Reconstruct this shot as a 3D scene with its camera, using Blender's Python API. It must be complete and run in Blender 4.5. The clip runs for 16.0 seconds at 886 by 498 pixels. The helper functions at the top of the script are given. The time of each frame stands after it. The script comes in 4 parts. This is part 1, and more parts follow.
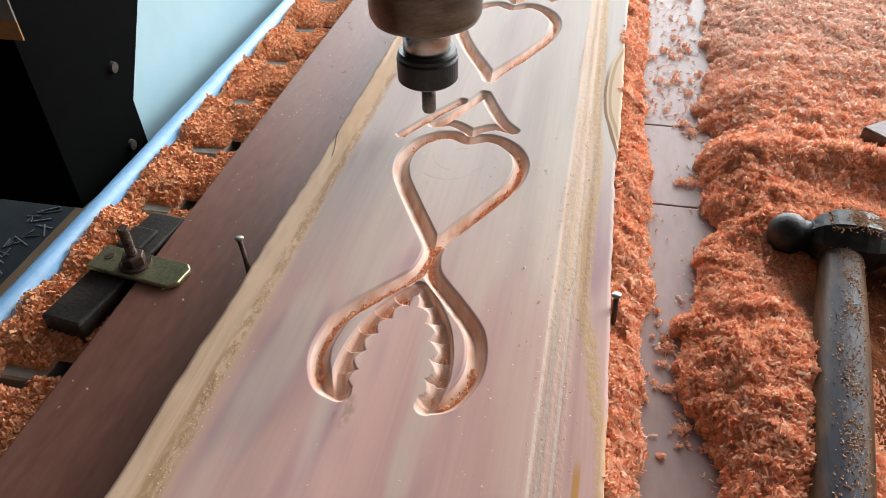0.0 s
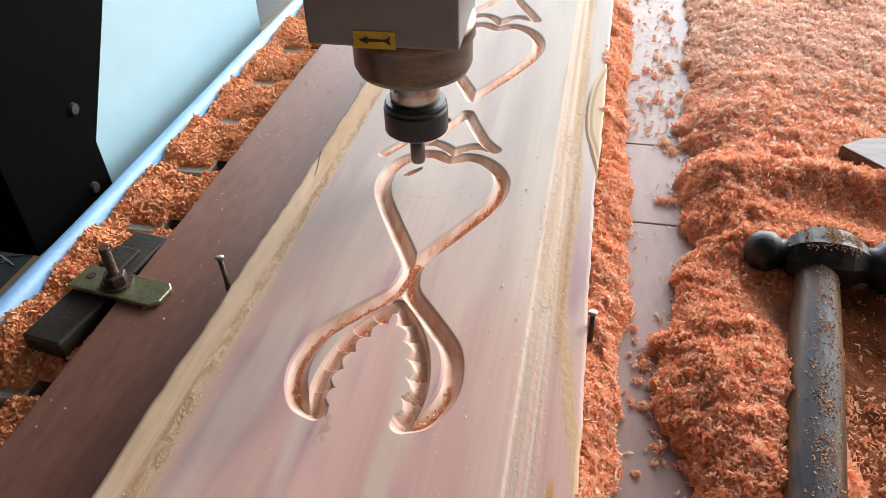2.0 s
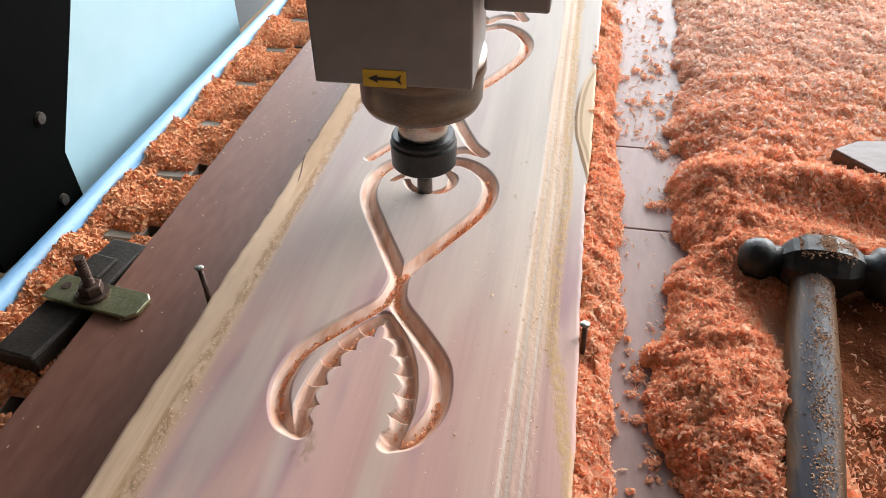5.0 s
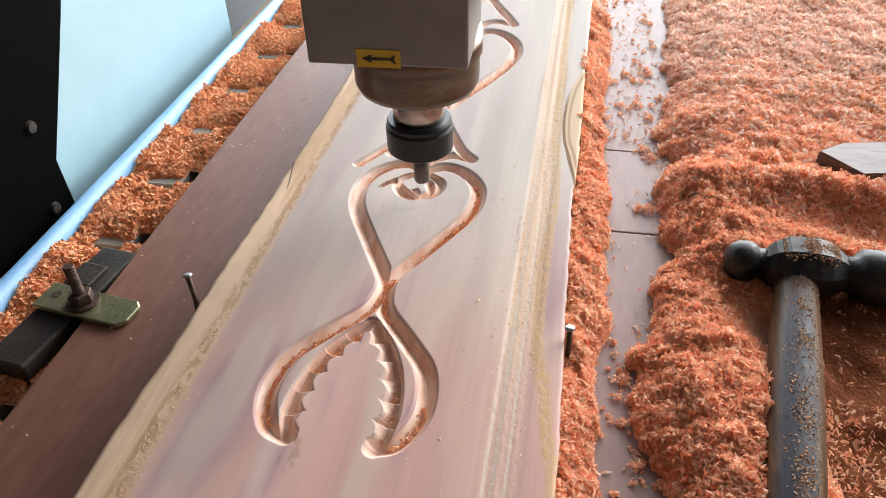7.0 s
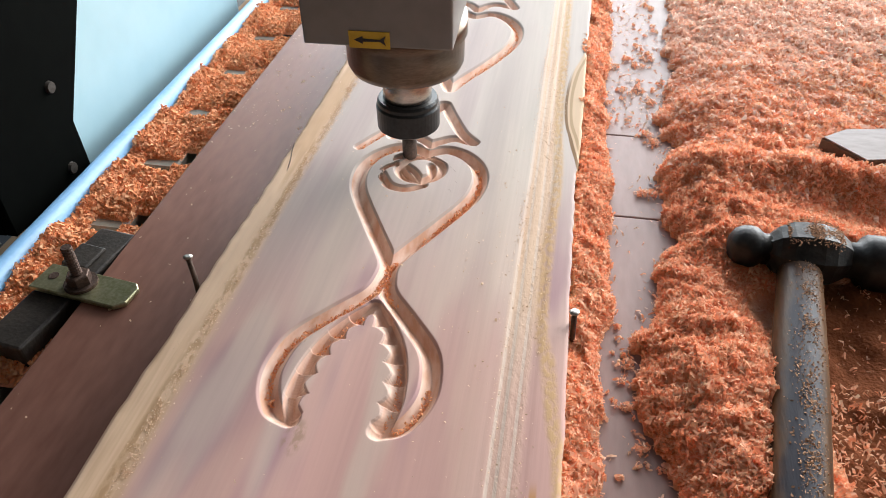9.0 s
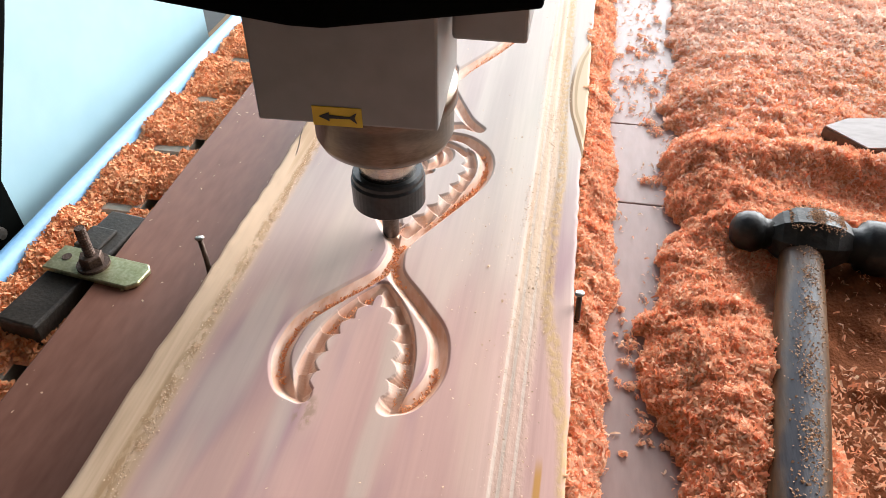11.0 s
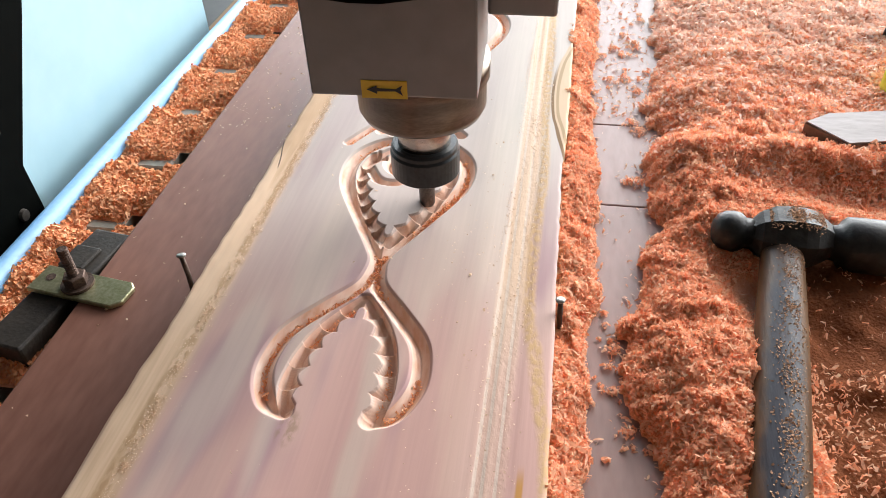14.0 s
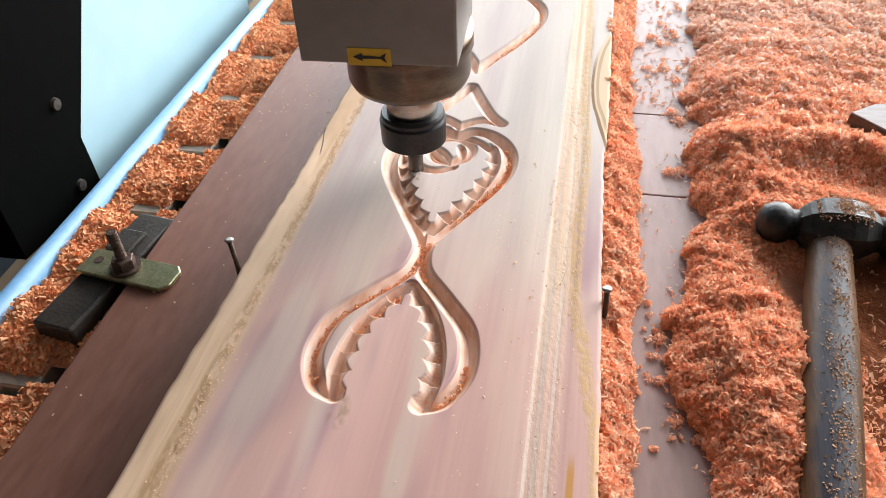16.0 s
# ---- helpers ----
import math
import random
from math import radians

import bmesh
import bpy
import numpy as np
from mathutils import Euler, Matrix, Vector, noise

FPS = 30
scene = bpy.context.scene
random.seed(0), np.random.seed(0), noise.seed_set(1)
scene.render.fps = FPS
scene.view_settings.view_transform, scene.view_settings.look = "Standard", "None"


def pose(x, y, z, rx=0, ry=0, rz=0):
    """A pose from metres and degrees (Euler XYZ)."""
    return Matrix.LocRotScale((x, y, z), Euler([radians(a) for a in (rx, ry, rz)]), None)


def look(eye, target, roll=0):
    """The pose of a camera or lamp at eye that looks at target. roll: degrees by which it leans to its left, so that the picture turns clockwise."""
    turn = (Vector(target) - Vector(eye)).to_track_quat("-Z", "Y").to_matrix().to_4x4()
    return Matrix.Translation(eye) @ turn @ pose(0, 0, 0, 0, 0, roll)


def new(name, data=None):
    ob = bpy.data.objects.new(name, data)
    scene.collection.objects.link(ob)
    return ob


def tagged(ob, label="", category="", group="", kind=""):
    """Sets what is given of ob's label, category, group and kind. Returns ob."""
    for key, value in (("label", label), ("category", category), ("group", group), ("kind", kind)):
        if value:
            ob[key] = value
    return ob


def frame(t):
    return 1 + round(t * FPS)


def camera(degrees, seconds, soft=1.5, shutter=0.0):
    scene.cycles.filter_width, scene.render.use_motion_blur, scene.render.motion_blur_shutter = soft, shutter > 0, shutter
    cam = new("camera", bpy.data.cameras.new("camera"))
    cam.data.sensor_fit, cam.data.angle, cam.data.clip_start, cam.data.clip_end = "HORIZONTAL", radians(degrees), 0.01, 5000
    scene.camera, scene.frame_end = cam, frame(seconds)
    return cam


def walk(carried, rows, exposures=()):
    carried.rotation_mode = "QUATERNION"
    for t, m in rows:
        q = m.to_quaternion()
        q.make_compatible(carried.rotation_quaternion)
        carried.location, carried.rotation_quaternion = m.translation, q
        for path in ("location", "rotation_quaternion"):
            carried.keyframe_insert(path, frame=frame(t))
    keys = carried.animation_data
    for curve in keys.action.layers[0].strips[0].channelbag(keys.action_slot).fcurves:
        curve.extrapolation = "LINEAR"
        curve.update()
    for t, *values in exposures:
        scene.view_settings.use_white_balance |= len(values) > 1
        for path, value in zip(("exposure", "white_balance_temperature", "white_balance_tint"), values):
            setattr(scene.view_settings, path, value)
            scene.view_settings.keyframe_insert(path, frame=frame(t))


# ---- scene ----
cam = camera(62.0, 16.0, soft=0.85)
PATH = [
    (0, (0.002, 0.0, 1.142), (-0.332, 1.495, -0.143), -1.5),
    (0.5, (0.012, 0.006, 1.146), (-0.322, 1.52, -0.117), -2.2),
    (1, (0.004, 0.002, 1.144), (-0.341, 1.512, -0.12), -1.9),
    (1.5, (0.005, -0.002, 1.142), (-0.331, 1.518, -0.113), -1.5),
    (2, (0.011, 0.0, 1.144), (-0.319, 1.527, -0.105), -1.4),
    (2.5, (0.014, 0.005, 1.142), (-0.312, 1.522, -0.12), -1.6),
    (3, (0.011, 0.02, 1.142), (-0.32, 1.528, -0.129), -1.4),
    (5.5, (0.008, 0.011, 1.143), (-0.281, 1.543, -0.111), -0.7),
    (6, (0.01, 0.011, 1.145), (-0.293, 1.543, -0.105), -1.1),
    (6.5, (0.018, 0.011, 1.147), (-0.286, 1.539, -0.107), -1.7),
    (7, (0.015, 0.012, 1.145), (-0.279, 1.543, -0.107), -1.3),
    (7.5, (0.006, 0.013, 1.143), (-0.272, 1.542, -0.117), -0.7),
    (8, (0.004, 0.013, 1.144), (-0.279, 1.52, -0.141), -1.0),
    (8.5, (0.009, 0.013, 1.142), (-0.263, 1.527, -0.135), -0.6),
    (11, (0.007, 0.003, 1.141), (-0.26, 1.508, -0.15), -0.1),
    (11.5, (0.006, 0.004, 1.144), (-0.258, 1.515, -0.14), -0.2),
    (12, (0.012, 0.005, 1.144), (-0.264, 1.514, -0.138), -0.8),
    (12.5, (0.016, 0.009, 1.148), (-0.261, 1.518, -0.134), -1.7),
    (13, (0.021, 0.011, 1.149), (-0.261, 1.523, -0.129), -2.4),
    (13.5, (0.022, 0.01, 1.148), (-0.244, 1.52, -0.136), -2.2),
    (14, (0.016, 0.008, 1.146), (-0.252, 1.507, -0.15), -1.9),
    (14.5, (0.009, 0.007, 1.145), (-0.269, 1.495, -0.162), -2.0),
    (15, (-0.001, 0.004, 1.143), (-0.305, 1.464, -0.189), -2.0),
    (15.5, (0.002, 0.004, 1.144), (-0.301, 1.473, -0.179), -2.0),
    (16, (0.002, 0.004, 1.147), (-0.306, 1.476, -0.171), -2.3),
]
EXPOSURES = [(0.0, -0.17), (1.5, -0.05), (5.5, -0.02), (8.5, -0.03), (11.0, 0.24), (12.5, 0.10), (14.5, 0.19), (16.0, 0.20)]
walk(cam, [(t, look(eye, target, roll)) for t, eye, target, roll in PATH], EXPOSURES)

# ---------- world, sun, window light ----------
world = bpy.data.worlds.new("world")
scene.world = world
world.use_nodes = True
wn = world.node_tree.nodes
sky = wn.new("ShaderNodeTexSky")
sky.sky_type = "NISHITA"
sky.sun_disc = False
sky.sun_elevation, sky.sun_rotation = radians(33), radians(37)
wn["Background"].inputs["Strength"].default_value = 0.10
world.node_tree.links.new(sky.outputs["Color"], wn["Background"].inputs["Color"])

sun_data = bpy.data.lights.new("sun", "SUN")
sun_data.energy, sun_data.angle, sun_data.color = 1.9, radians(45), (1.0, 0.97, 0.95)
sun = new("sun", sun_data)
sun.matrix_world = look((1.6, 2.5, 2.6), (0, 0.4, 0.9))


def opening_light(name, eye, target, width, height, energy):
    data = bpy.data.lights.new(name, "AREA")
    data.shape, data.size, data.size_y = "RECTANGLE", width, height
    data.energy, data.color = energy, (0.91, 0.965, 1.0)
    ob = new(name, data)
    ob.matrix_world = look(eye, target)
    return ob


opening_light("side_opening_light", (2.5, 1.65, 1.75), (0.0, 0.6, 1.0), 3.7, 1.7, 95)
opening_light("far_opening_light", (0.5, 3.6, 1.75), (0.0, 0.5, 1.0), 4.4, 1.7, 280)

# ---------- levels ----------
TOP = 0.900        # carved board
BASE = 0.880       # maroon boards
BED = 0.862        # machine bed
AX = -0.0661       # centre line of the ornament

# ---------- materials ----------


def mat(name, dark, light, scale=40.0, rough=0.6, metal=0.0, bump=0.15, stretch=(1, 1, 1), fine=8.0, depth=0.001, spec=0.5, rand=0.0, island=False):
    """A surface with two scales of variation between two colours, and a fine relief."""
    m = bpy.data.materials.new(name)
    m.use_nodes = True
    n, l = m.node_tree.nodes, m.node_tree.links
    b = n["Principled BSDF"]
    co = n.new("ShaderNodeTexCoord")
    mp = n.new("ShaderNodeMapping")
    mp.inputs["Scale"].default_value = stretch
    l.new(co.outputs["Object"], mp.inputs["Vector"])
    big, small = n.new("ShaderNodeTexNoise"), n.new("ShaderNodeTexNoise")
    for t, s, d in ((big, scale, 3), (small, scale * fine, 4)):
        t.inputs["Scale"].default_value, t.inputs["Detail"].default_value = s, d
        l.new(mp.outputs["Vector"], t.inputs["Vector"])
    add = n.new("ShaderNodeMath")
    add.operation = "MULTIPLY_ADD"
    add.inputs[1].default_value = 0.45
    l.new(small.outputs["Fac"], add.inputs[0])
    half = n.new("ShaderNodeMath")
    half.operation = "MULTIPLY"
    half.inputs[1].default_value = 0.55
    l.new(big.outputs["Fac"], half.inputs[0])
    l.new(half.outputs[0], add.inputs[2])
    fac = add.outputs[0]
    if rand:
        src = n.new("ShaderNodeNewGeometry").outputs["Random Per Island"] if island else n.new("ShaderNodeObjectInfo").outputs["Random"]
        mix = n.new("ShaderNodeMix")
        mix.inputs[0].default_value = rand
        l.new(fac, mix.inputs[2])
        l.new(src, mix.inputs[3])
        fac = mix.outputs[0]
    ramp = n.new("ShaderNodeValToRGB")
    lo, hi = (0.32, 0.68) if not rand else (0.32 * (1 - rand), 0.68 + 0.32 * rand)
    ramp.color_ramp.elements[0].position, ramp.color_ramp.elements[1].position = lo, hi
    ramp.color_ramp.elements[0].color, ramp.color_ramp.elements[1].color = (*dark, 1), (*light, 1)
    l.new(fac, ramp.inputs["Fac"])
    l.new(ramp.outputs["Color"], b.inputs["Base Color"])
    b.inputs["Roughness"].default_value, b.inputs["Metallic"].default_value = rough, metal
    b.inputs["Specular IOR Level"].default_value = spec
    if bump:
        bp = n.new("ShaderNodeBump")
        bp.inputs["Strength"].default_value, bp.inputs["Distance"].default_value = bump, depth
        l.new(small.outputs["Fac"], bp.inputs["Height"])
        l.new(bp.outputs["Normal"], b.inputs["Normal"])
    return m


def board_wood():
    """The planed board: bands of sapwood and heartwood that run along it, with streaks and grain."""
    m = bpy.data.materials.new("planed_wood")
    m.use_nodes = True
    n, l = m.node_tree.nodes, m.node_tree.links
    b = n["Principled BSDF"]
    co = n.new("ShaderNodeTexCoord")

    def tex(scale, stretch, detail=3):
        mp, t = n.new("ShaderNodeMapping"), n.new("ShaderNodeTexNoise")
        mp.inputs["Scale"].default_value = stretch
        t.inputs["Scale"].default_value, t.inputs["Detail"].default_value = scale, detail
        l.new(co.outputs["Object"], mp.inputs["Vector"])
        l.new(mp.outputs["Vector"], t.inputs["Vector"])
        return t.outputs["Fac"]

    def calc(op, a, bb, c=None):
        k = n.new("ShaderNodeMath")
        k.operation = op
        for i, v in enumerate((a, bb, c)):
            if v is None:
                continue
            if isinstance(v, (int, float)):
                k.inputs[i].default_value = v
            else:
                l.new(v, k.inputs[i])
        return k.outputs[0]

    sep = n.new("ShaderNodeSeparateXYZ")
    l.new(co.outputs["Object"], sep.inputs[0])
    yy = sep.outputs[1]

    def curve(points):
        """A value that follows y, from rows of y and value."""
        fc = n.new("ShaderNodeFloatCurve")
        lo, hi = min(v for _, v in points), max(v for _, v in points)
        span = max(hi - lo, 1e-6)
        y0, y1 = points[0][0], points[-1][0]
        c = fc.mapping.curves[0]
        c.points[0].location = (0, (points[0][1] - lo) / span)
        c.points[1].location = (1, (points[-1][1] - lo) / span)
        for y, v in points[1:-1]:
            c.points.new((y - y0) / (y1 - y0), (v - lo) / span)
        fc.mapping.update()
        l.new(calc("MULTIPLY_ADD", yy, 1 / (y1 - y0), -y0 / (y1 - y0)), fc.inputs["Value"])
        return calc("MULTIPLY_ADD", fc.outputs[0], span, lo)

    def soft(v, a, c):
        """0 below a, 1 above c."""
        k = n.new("ShaderNodeMapRange")
        k.interpolation_type = "SMOOTHSTEP"
        k.inputs[1].default_value, k.inputs[2].default_value = a, c
        l.new(v, k.inputs[0])
        return k.outputs[0]

    def over(col, fac, tint):
        k = n.new("ShaderNodeMix")
        k.data_type = "RGBA"
        l.new(fac, k.inputs[0])
        l.new(col, k.inputs[6])
        k.inputs[7].default_value = (*tint, 1)
        return k.outputs[2]

    def band(x, centre, width, edge=0.5):
        d = calc("ABSOLUTE", calc("SUBTRACT", x, centre), 0)
        return calc("SUBTRACT", 1.0, soft(d, width * edge, width))

    wander = tex(7, (2.2, 0.45, 1), 3)
    ripple = tex(70, (1, 0.10, 1), 3)
    rag = calc("MULTIPLY_ADD", calc("SUBTRACT", ripple, 0.5), 0.004, sep.outputs[0])
    x = calc("MULTIPLY_ADD", calc("SUBTRACT", wander, 0.5), 0.075, sep.outputs[0])
    x = calc("MULTIPLY_ADD", calc("SUBTRACT", ripple, 0.5), 0.010, x)
    along = calc("MULTIPLY_ADD", x, 1 / 0.19, 0.158 / 0.19)
    ramp = n.new("ShaderNodeValToRGB")
    stops = [(0.0, (0.50, 0.39, 0.35)), (0.14, (0.45, 0.335, 0.31)), (0.20, (0.53, 0.415, 0.37)), (0.27, (0.45, 0.33, 0.315)), (0.33, (0.54, 0.42, 0.37)), (0.40, (0.48, 0.36, 0.33)),
             (0.47, (0.55, 0.43, 0.38)), (0.52, (0.47, 0.35, 0.33)), (0.58, (0.56, 0.45, 0.39)), (0.64, (0.51, 0.40, 0.35)), (0.70, (0.57, 0.47, 0.39)), (0.75, (0.52, 0.45, 0.36)), (0.81, (0.59, 0.51, 0.43)),
             (0.86, (0.54, 0.46, 0.38)), (0.93, (0.62, 0.54, 0.46)), (1.0, (0.60, 0.52, 0.43))]
    cr = ramp.color_ramp
    cr.elements[0].position, cr.elements[0].color = stops[0][0], (*stops[0][1], 1)
    cr.elements[1].position, cr.elements[1].color = stops[-1][0], (*stops[-1][1], 1)
    for p, c in stops[1:-1]:
        cr.elements.new(p).color = (*c, 1)
    l.new(along, ramp.inputs["Fac"])
    col = ramp.outputs["Color"]
    # mauve flames near the board's end
    flame = soft(tex(24, (1.3, 0.16, 1), 4), 0.46, 0.58)
    col = over(col, calc("MULTIPLY", flame, calc("SUBTRACT", 0.90, calc("MULTIPLY", soft(yy, 0.15, 0.34), 0.72))), (0.375, 0.225, 0.235))
    pale = soft(tex(17, (1.6, 0.13, 1), 3), 0.50, 0.66)
    col = over(col, calc("MULTIPLY", pale, 0.70), (0.68, 0.57, 0.50))
    col = over(col, calc("MULTIPLY", calc("SUBTRACT", 1.0, soft(yy, 0.20, 0.42)), 0.74), (0.70, 0.42, 0.35))
    col = over(col, calc("MULTIPLY", soft(yy, 0.20, 0.36), 0.60), (0.585, 0.515, 0.46))
    # broad mauve and cream waves near the board's end
    near = calc("SUBTRACT", 1.0, soft(yy, 0.24, 0.42))
    mauve = soft(tex(30, (1.0, 0.22, 1), 2), 0.50, 0.64)
    col = over(col, calc("MULTIPLY", calc("MULTIPLY", mauve, calc("MULTIPLY_ADD", near, 0.75, 0.14)), 1.0), (0.40, 0.245, 0.26))
    cream = soft(tex(26, (1.2, 0.20, 1.7), 2), 0.54, 0.66)
    col = over(col, calc("MULTIPLY", cream, calc("MULTIPLY_ADD", near, 0.40, 0.20)), (0.70, 0.56, 0.46))
    # tan sapwood along the rough edge
    tan = calc("SUBTRACT", 1.0, soft(rag, -0.1385, -0.1310))
    col = over(col, tan, (0.80, 0.56, 0.38))
    tanstreak = soft(tex(110, (1, 0.05, 1), 4), 0.44, 0.60)
    col = over(col, calc("MULTIPLY", tan, calc("MULTIPLY", tanstreak, 0.75)), (0.56, 0.35, 0.20))
    torn = calc("MULTIPLY", band(rag, calc("MULTIPLY_ADD", yy, 0.02, -0.1435), 0.0040, 0.3), soft(tex(300, (1, 0.4, 1), 4), 0.42, 0.56))
    col = over(col, calc("MULTIPLY", torn, 0.6), (0.47, 0.28, 0.14))
    crack = curve([(0.345, -0.1435), (0.361, -0.1455), (0.378, -0.1492), (0.396, -0.1525), (0.41, -0.154)])
    split = calc("MULTIPLY", soft(yy, 0.352, 0.358), calc("SUBTRACT", 1.0, soft(yy, 0.392, 0.398)))
    col = over(col, calc("MULTIPLY", split, band(sep.outputs[0], crack, 0.0005)), (0.11, 0.07, 0.05))
    # scored tan band, pale ridges, orange streaks by the straight edge
    far = soft(yy, 0.19, 0.30)
    scored = calc("MULTIPLY", soft(rag, -0.0045, -0.0015), calc("SUBTRACT", 1.0, soft(rag, 0.0075, 0.0105)))
    col = over(col, calc("MULTIPLY", scored, calc("MULTIPLY_ADD", far, 0.70, 0.25)), (0.75, 0.53, 0.37))
    for c0 in (-0.0027, 0.0006, 0.0056):
        col = over(col, calc("MULTIPLY", band(sep.outputs[0], c0, 0.0009), 0.75), (0.74, 0.60, 0.50))
    rough = soft(tex(420, (1, 0.5, 1), 4), 0.36, 0.60)
    orange = curve([(0.12, 0.0248), (0.172, 0.0238), (0.195, 0.0200), (0.229, 0.0160), (0.26, 0.0118), (0.30, 0.0112), (0.36, 0.0125), (0.45, 0.0100), (0.8, 0.0100)])
    col = over(col, calc("MULTIPLY", band(rag, orange, 0.0044, 0.3), calc("MULTIPLY_ADD", rough, 0.45, 0.45)), (0.63, 0.40, 0.20))
    col = over(col, calc("MULTIPLY", band(rag, 0.0142, 0.0018, 0.4), calc("SUBTRACT", 1.0, soft(yy, 0.160, 0.172))), (0.56, 0.28, 0.09))
    # knot at the straight edge
    knot = curve([(0.36, 0.0275), (0.376, 0.0255), (0.414, 0.0192), (0.458, 0.0142), (0.491, 0.0153), (0.53, 0.0215), (0.56, 0.028)])
    inside = calc("MULTIPLY", soft(calc("SUBTRACT", rag, knot), -0.0005, 0.0008), calc("MULTIPLY", soft(yy, 0.36, 0.37), calc("SUBTRACT", 1.0, soft(yy, 0.545, 0.556))))
    col = over(col, calc("MULTIPLY", inside, 0.75), (0.64, 0.43, 0.24))
    inseam = calc("MULTIPLY", soft(yy, 0.36, 0.38), calc("SUBTRACT", 1.0, soft(yy, 0.47, 0.52)))
    col = over(col, calc("MULTIPLY", inseam, band(rag, knot, 0.0014)), (0.22, 0.12, 0.05))
    col = over(col, calc("MULTIPLY", calc("MULTIPLY", inside, 0.6), band(rag, calc("ADD", knot, 0.0035), 0.0014)), (0.30, 0.18, 0.07))
    # freshly cut wood below the planed face
    cutramp = n.new("ShaderNodeValToRGB")
    cutramp.color_ramp.elements[0].position, cutramp.color_ramp.elements[0].color = 0.33, (0.74, 0.42, 0.28, 1)
    cutramp.color_ramp.elements[1].position, cutramp.color_ramp.elements[1].color = 0.67, (0.92, 0.70, 0.58, 1)
    l.new(tex(180, (1, 0.3, 1), 4), cutramp.inputs["Fac"])
    fresh = n.new("ShaderNodeMix")
    fresh.data_type = "RGBA"
    l.new(calc("SUBTRACT", 1.0, soft(sep.outputs[2], TOP - 0.0016, TOP - 0.0010)), fresh.inputs[0])
    l.new(cutramp.outputs["Color"], fresh.inputs[7])
    # a greyish stain
    sx, sy = calc("MULTIPLY", calc("SUBTRACT", sep.outputs[0], -0.0800), 1 / 0.0055), calc("MULTIPLY", calc("SUBTRACT", yy, 0.1745), 1 / 0.011)
    rr = calc("ADD", calc("MULTIPLY", sx, sx), calc("MULTIPLY", sy, sy))
    spot = calc("MULTIPLY", calc("SUBTRACT", 1.0, soft(rr, 0.2, 1.0)), soft(tex(300, (1, 0.5, 1), 3), 0.40, 0.60))
    col = over(col, calc("MULTIPLY", spot, 0.6), (0.33, 0.22, 0.13))
    streak = tex(30, (1, 0.05, 1), 4)
    grain = tex(420, (1, 0.03, 1), 3)
    s = calc("MULTIPLY_ADD", streak, 0.56, 0.62)
    s = calc("MULTIPLY_ADD", grain, 0.14, s)
    mul = n.new("ShaderNodeMix")
    mul.data_type, mul.blend_type = "RGBA", "MULTIPLY"
    mul.inputs[0].default_value = 1.0
    l.new(col, fresh.inputs[6])
    l.new(fresh.outputs[2], mul.inputs[6])
    comb = n.new("ShaderNodeCombineColor")
    for i in range(3):
        l.new(s, comb.inputs[i])
    l.new(comb.outputs[0], mul.inputs[7])
    l.new(mul.outputs[2], b.inputs["Base Color"])
    b.inputs["Roughness"].default_value = 0.6
    b.inputs["Specular IOR Level"].default_value = 0.08
    bp = n.new("ShaderNodeBump")
    bp.inputs["Strength"].default_value, bp.inputs["Distance"].default_value = 0.12, 0.0006
    ridges = calc("MULTIPLY", rough, calc("MAXIMUM", scored, band(rag, orange, 0.0044, 0.3)))
    l.new(calc("MULTIPLY_ADD", calc("ADD", ridges, torn), 1.3, grain), bp.inputs["Height"])
    l.new(bp.outputs["Normal"], b.inputs["Normal"])
    return m


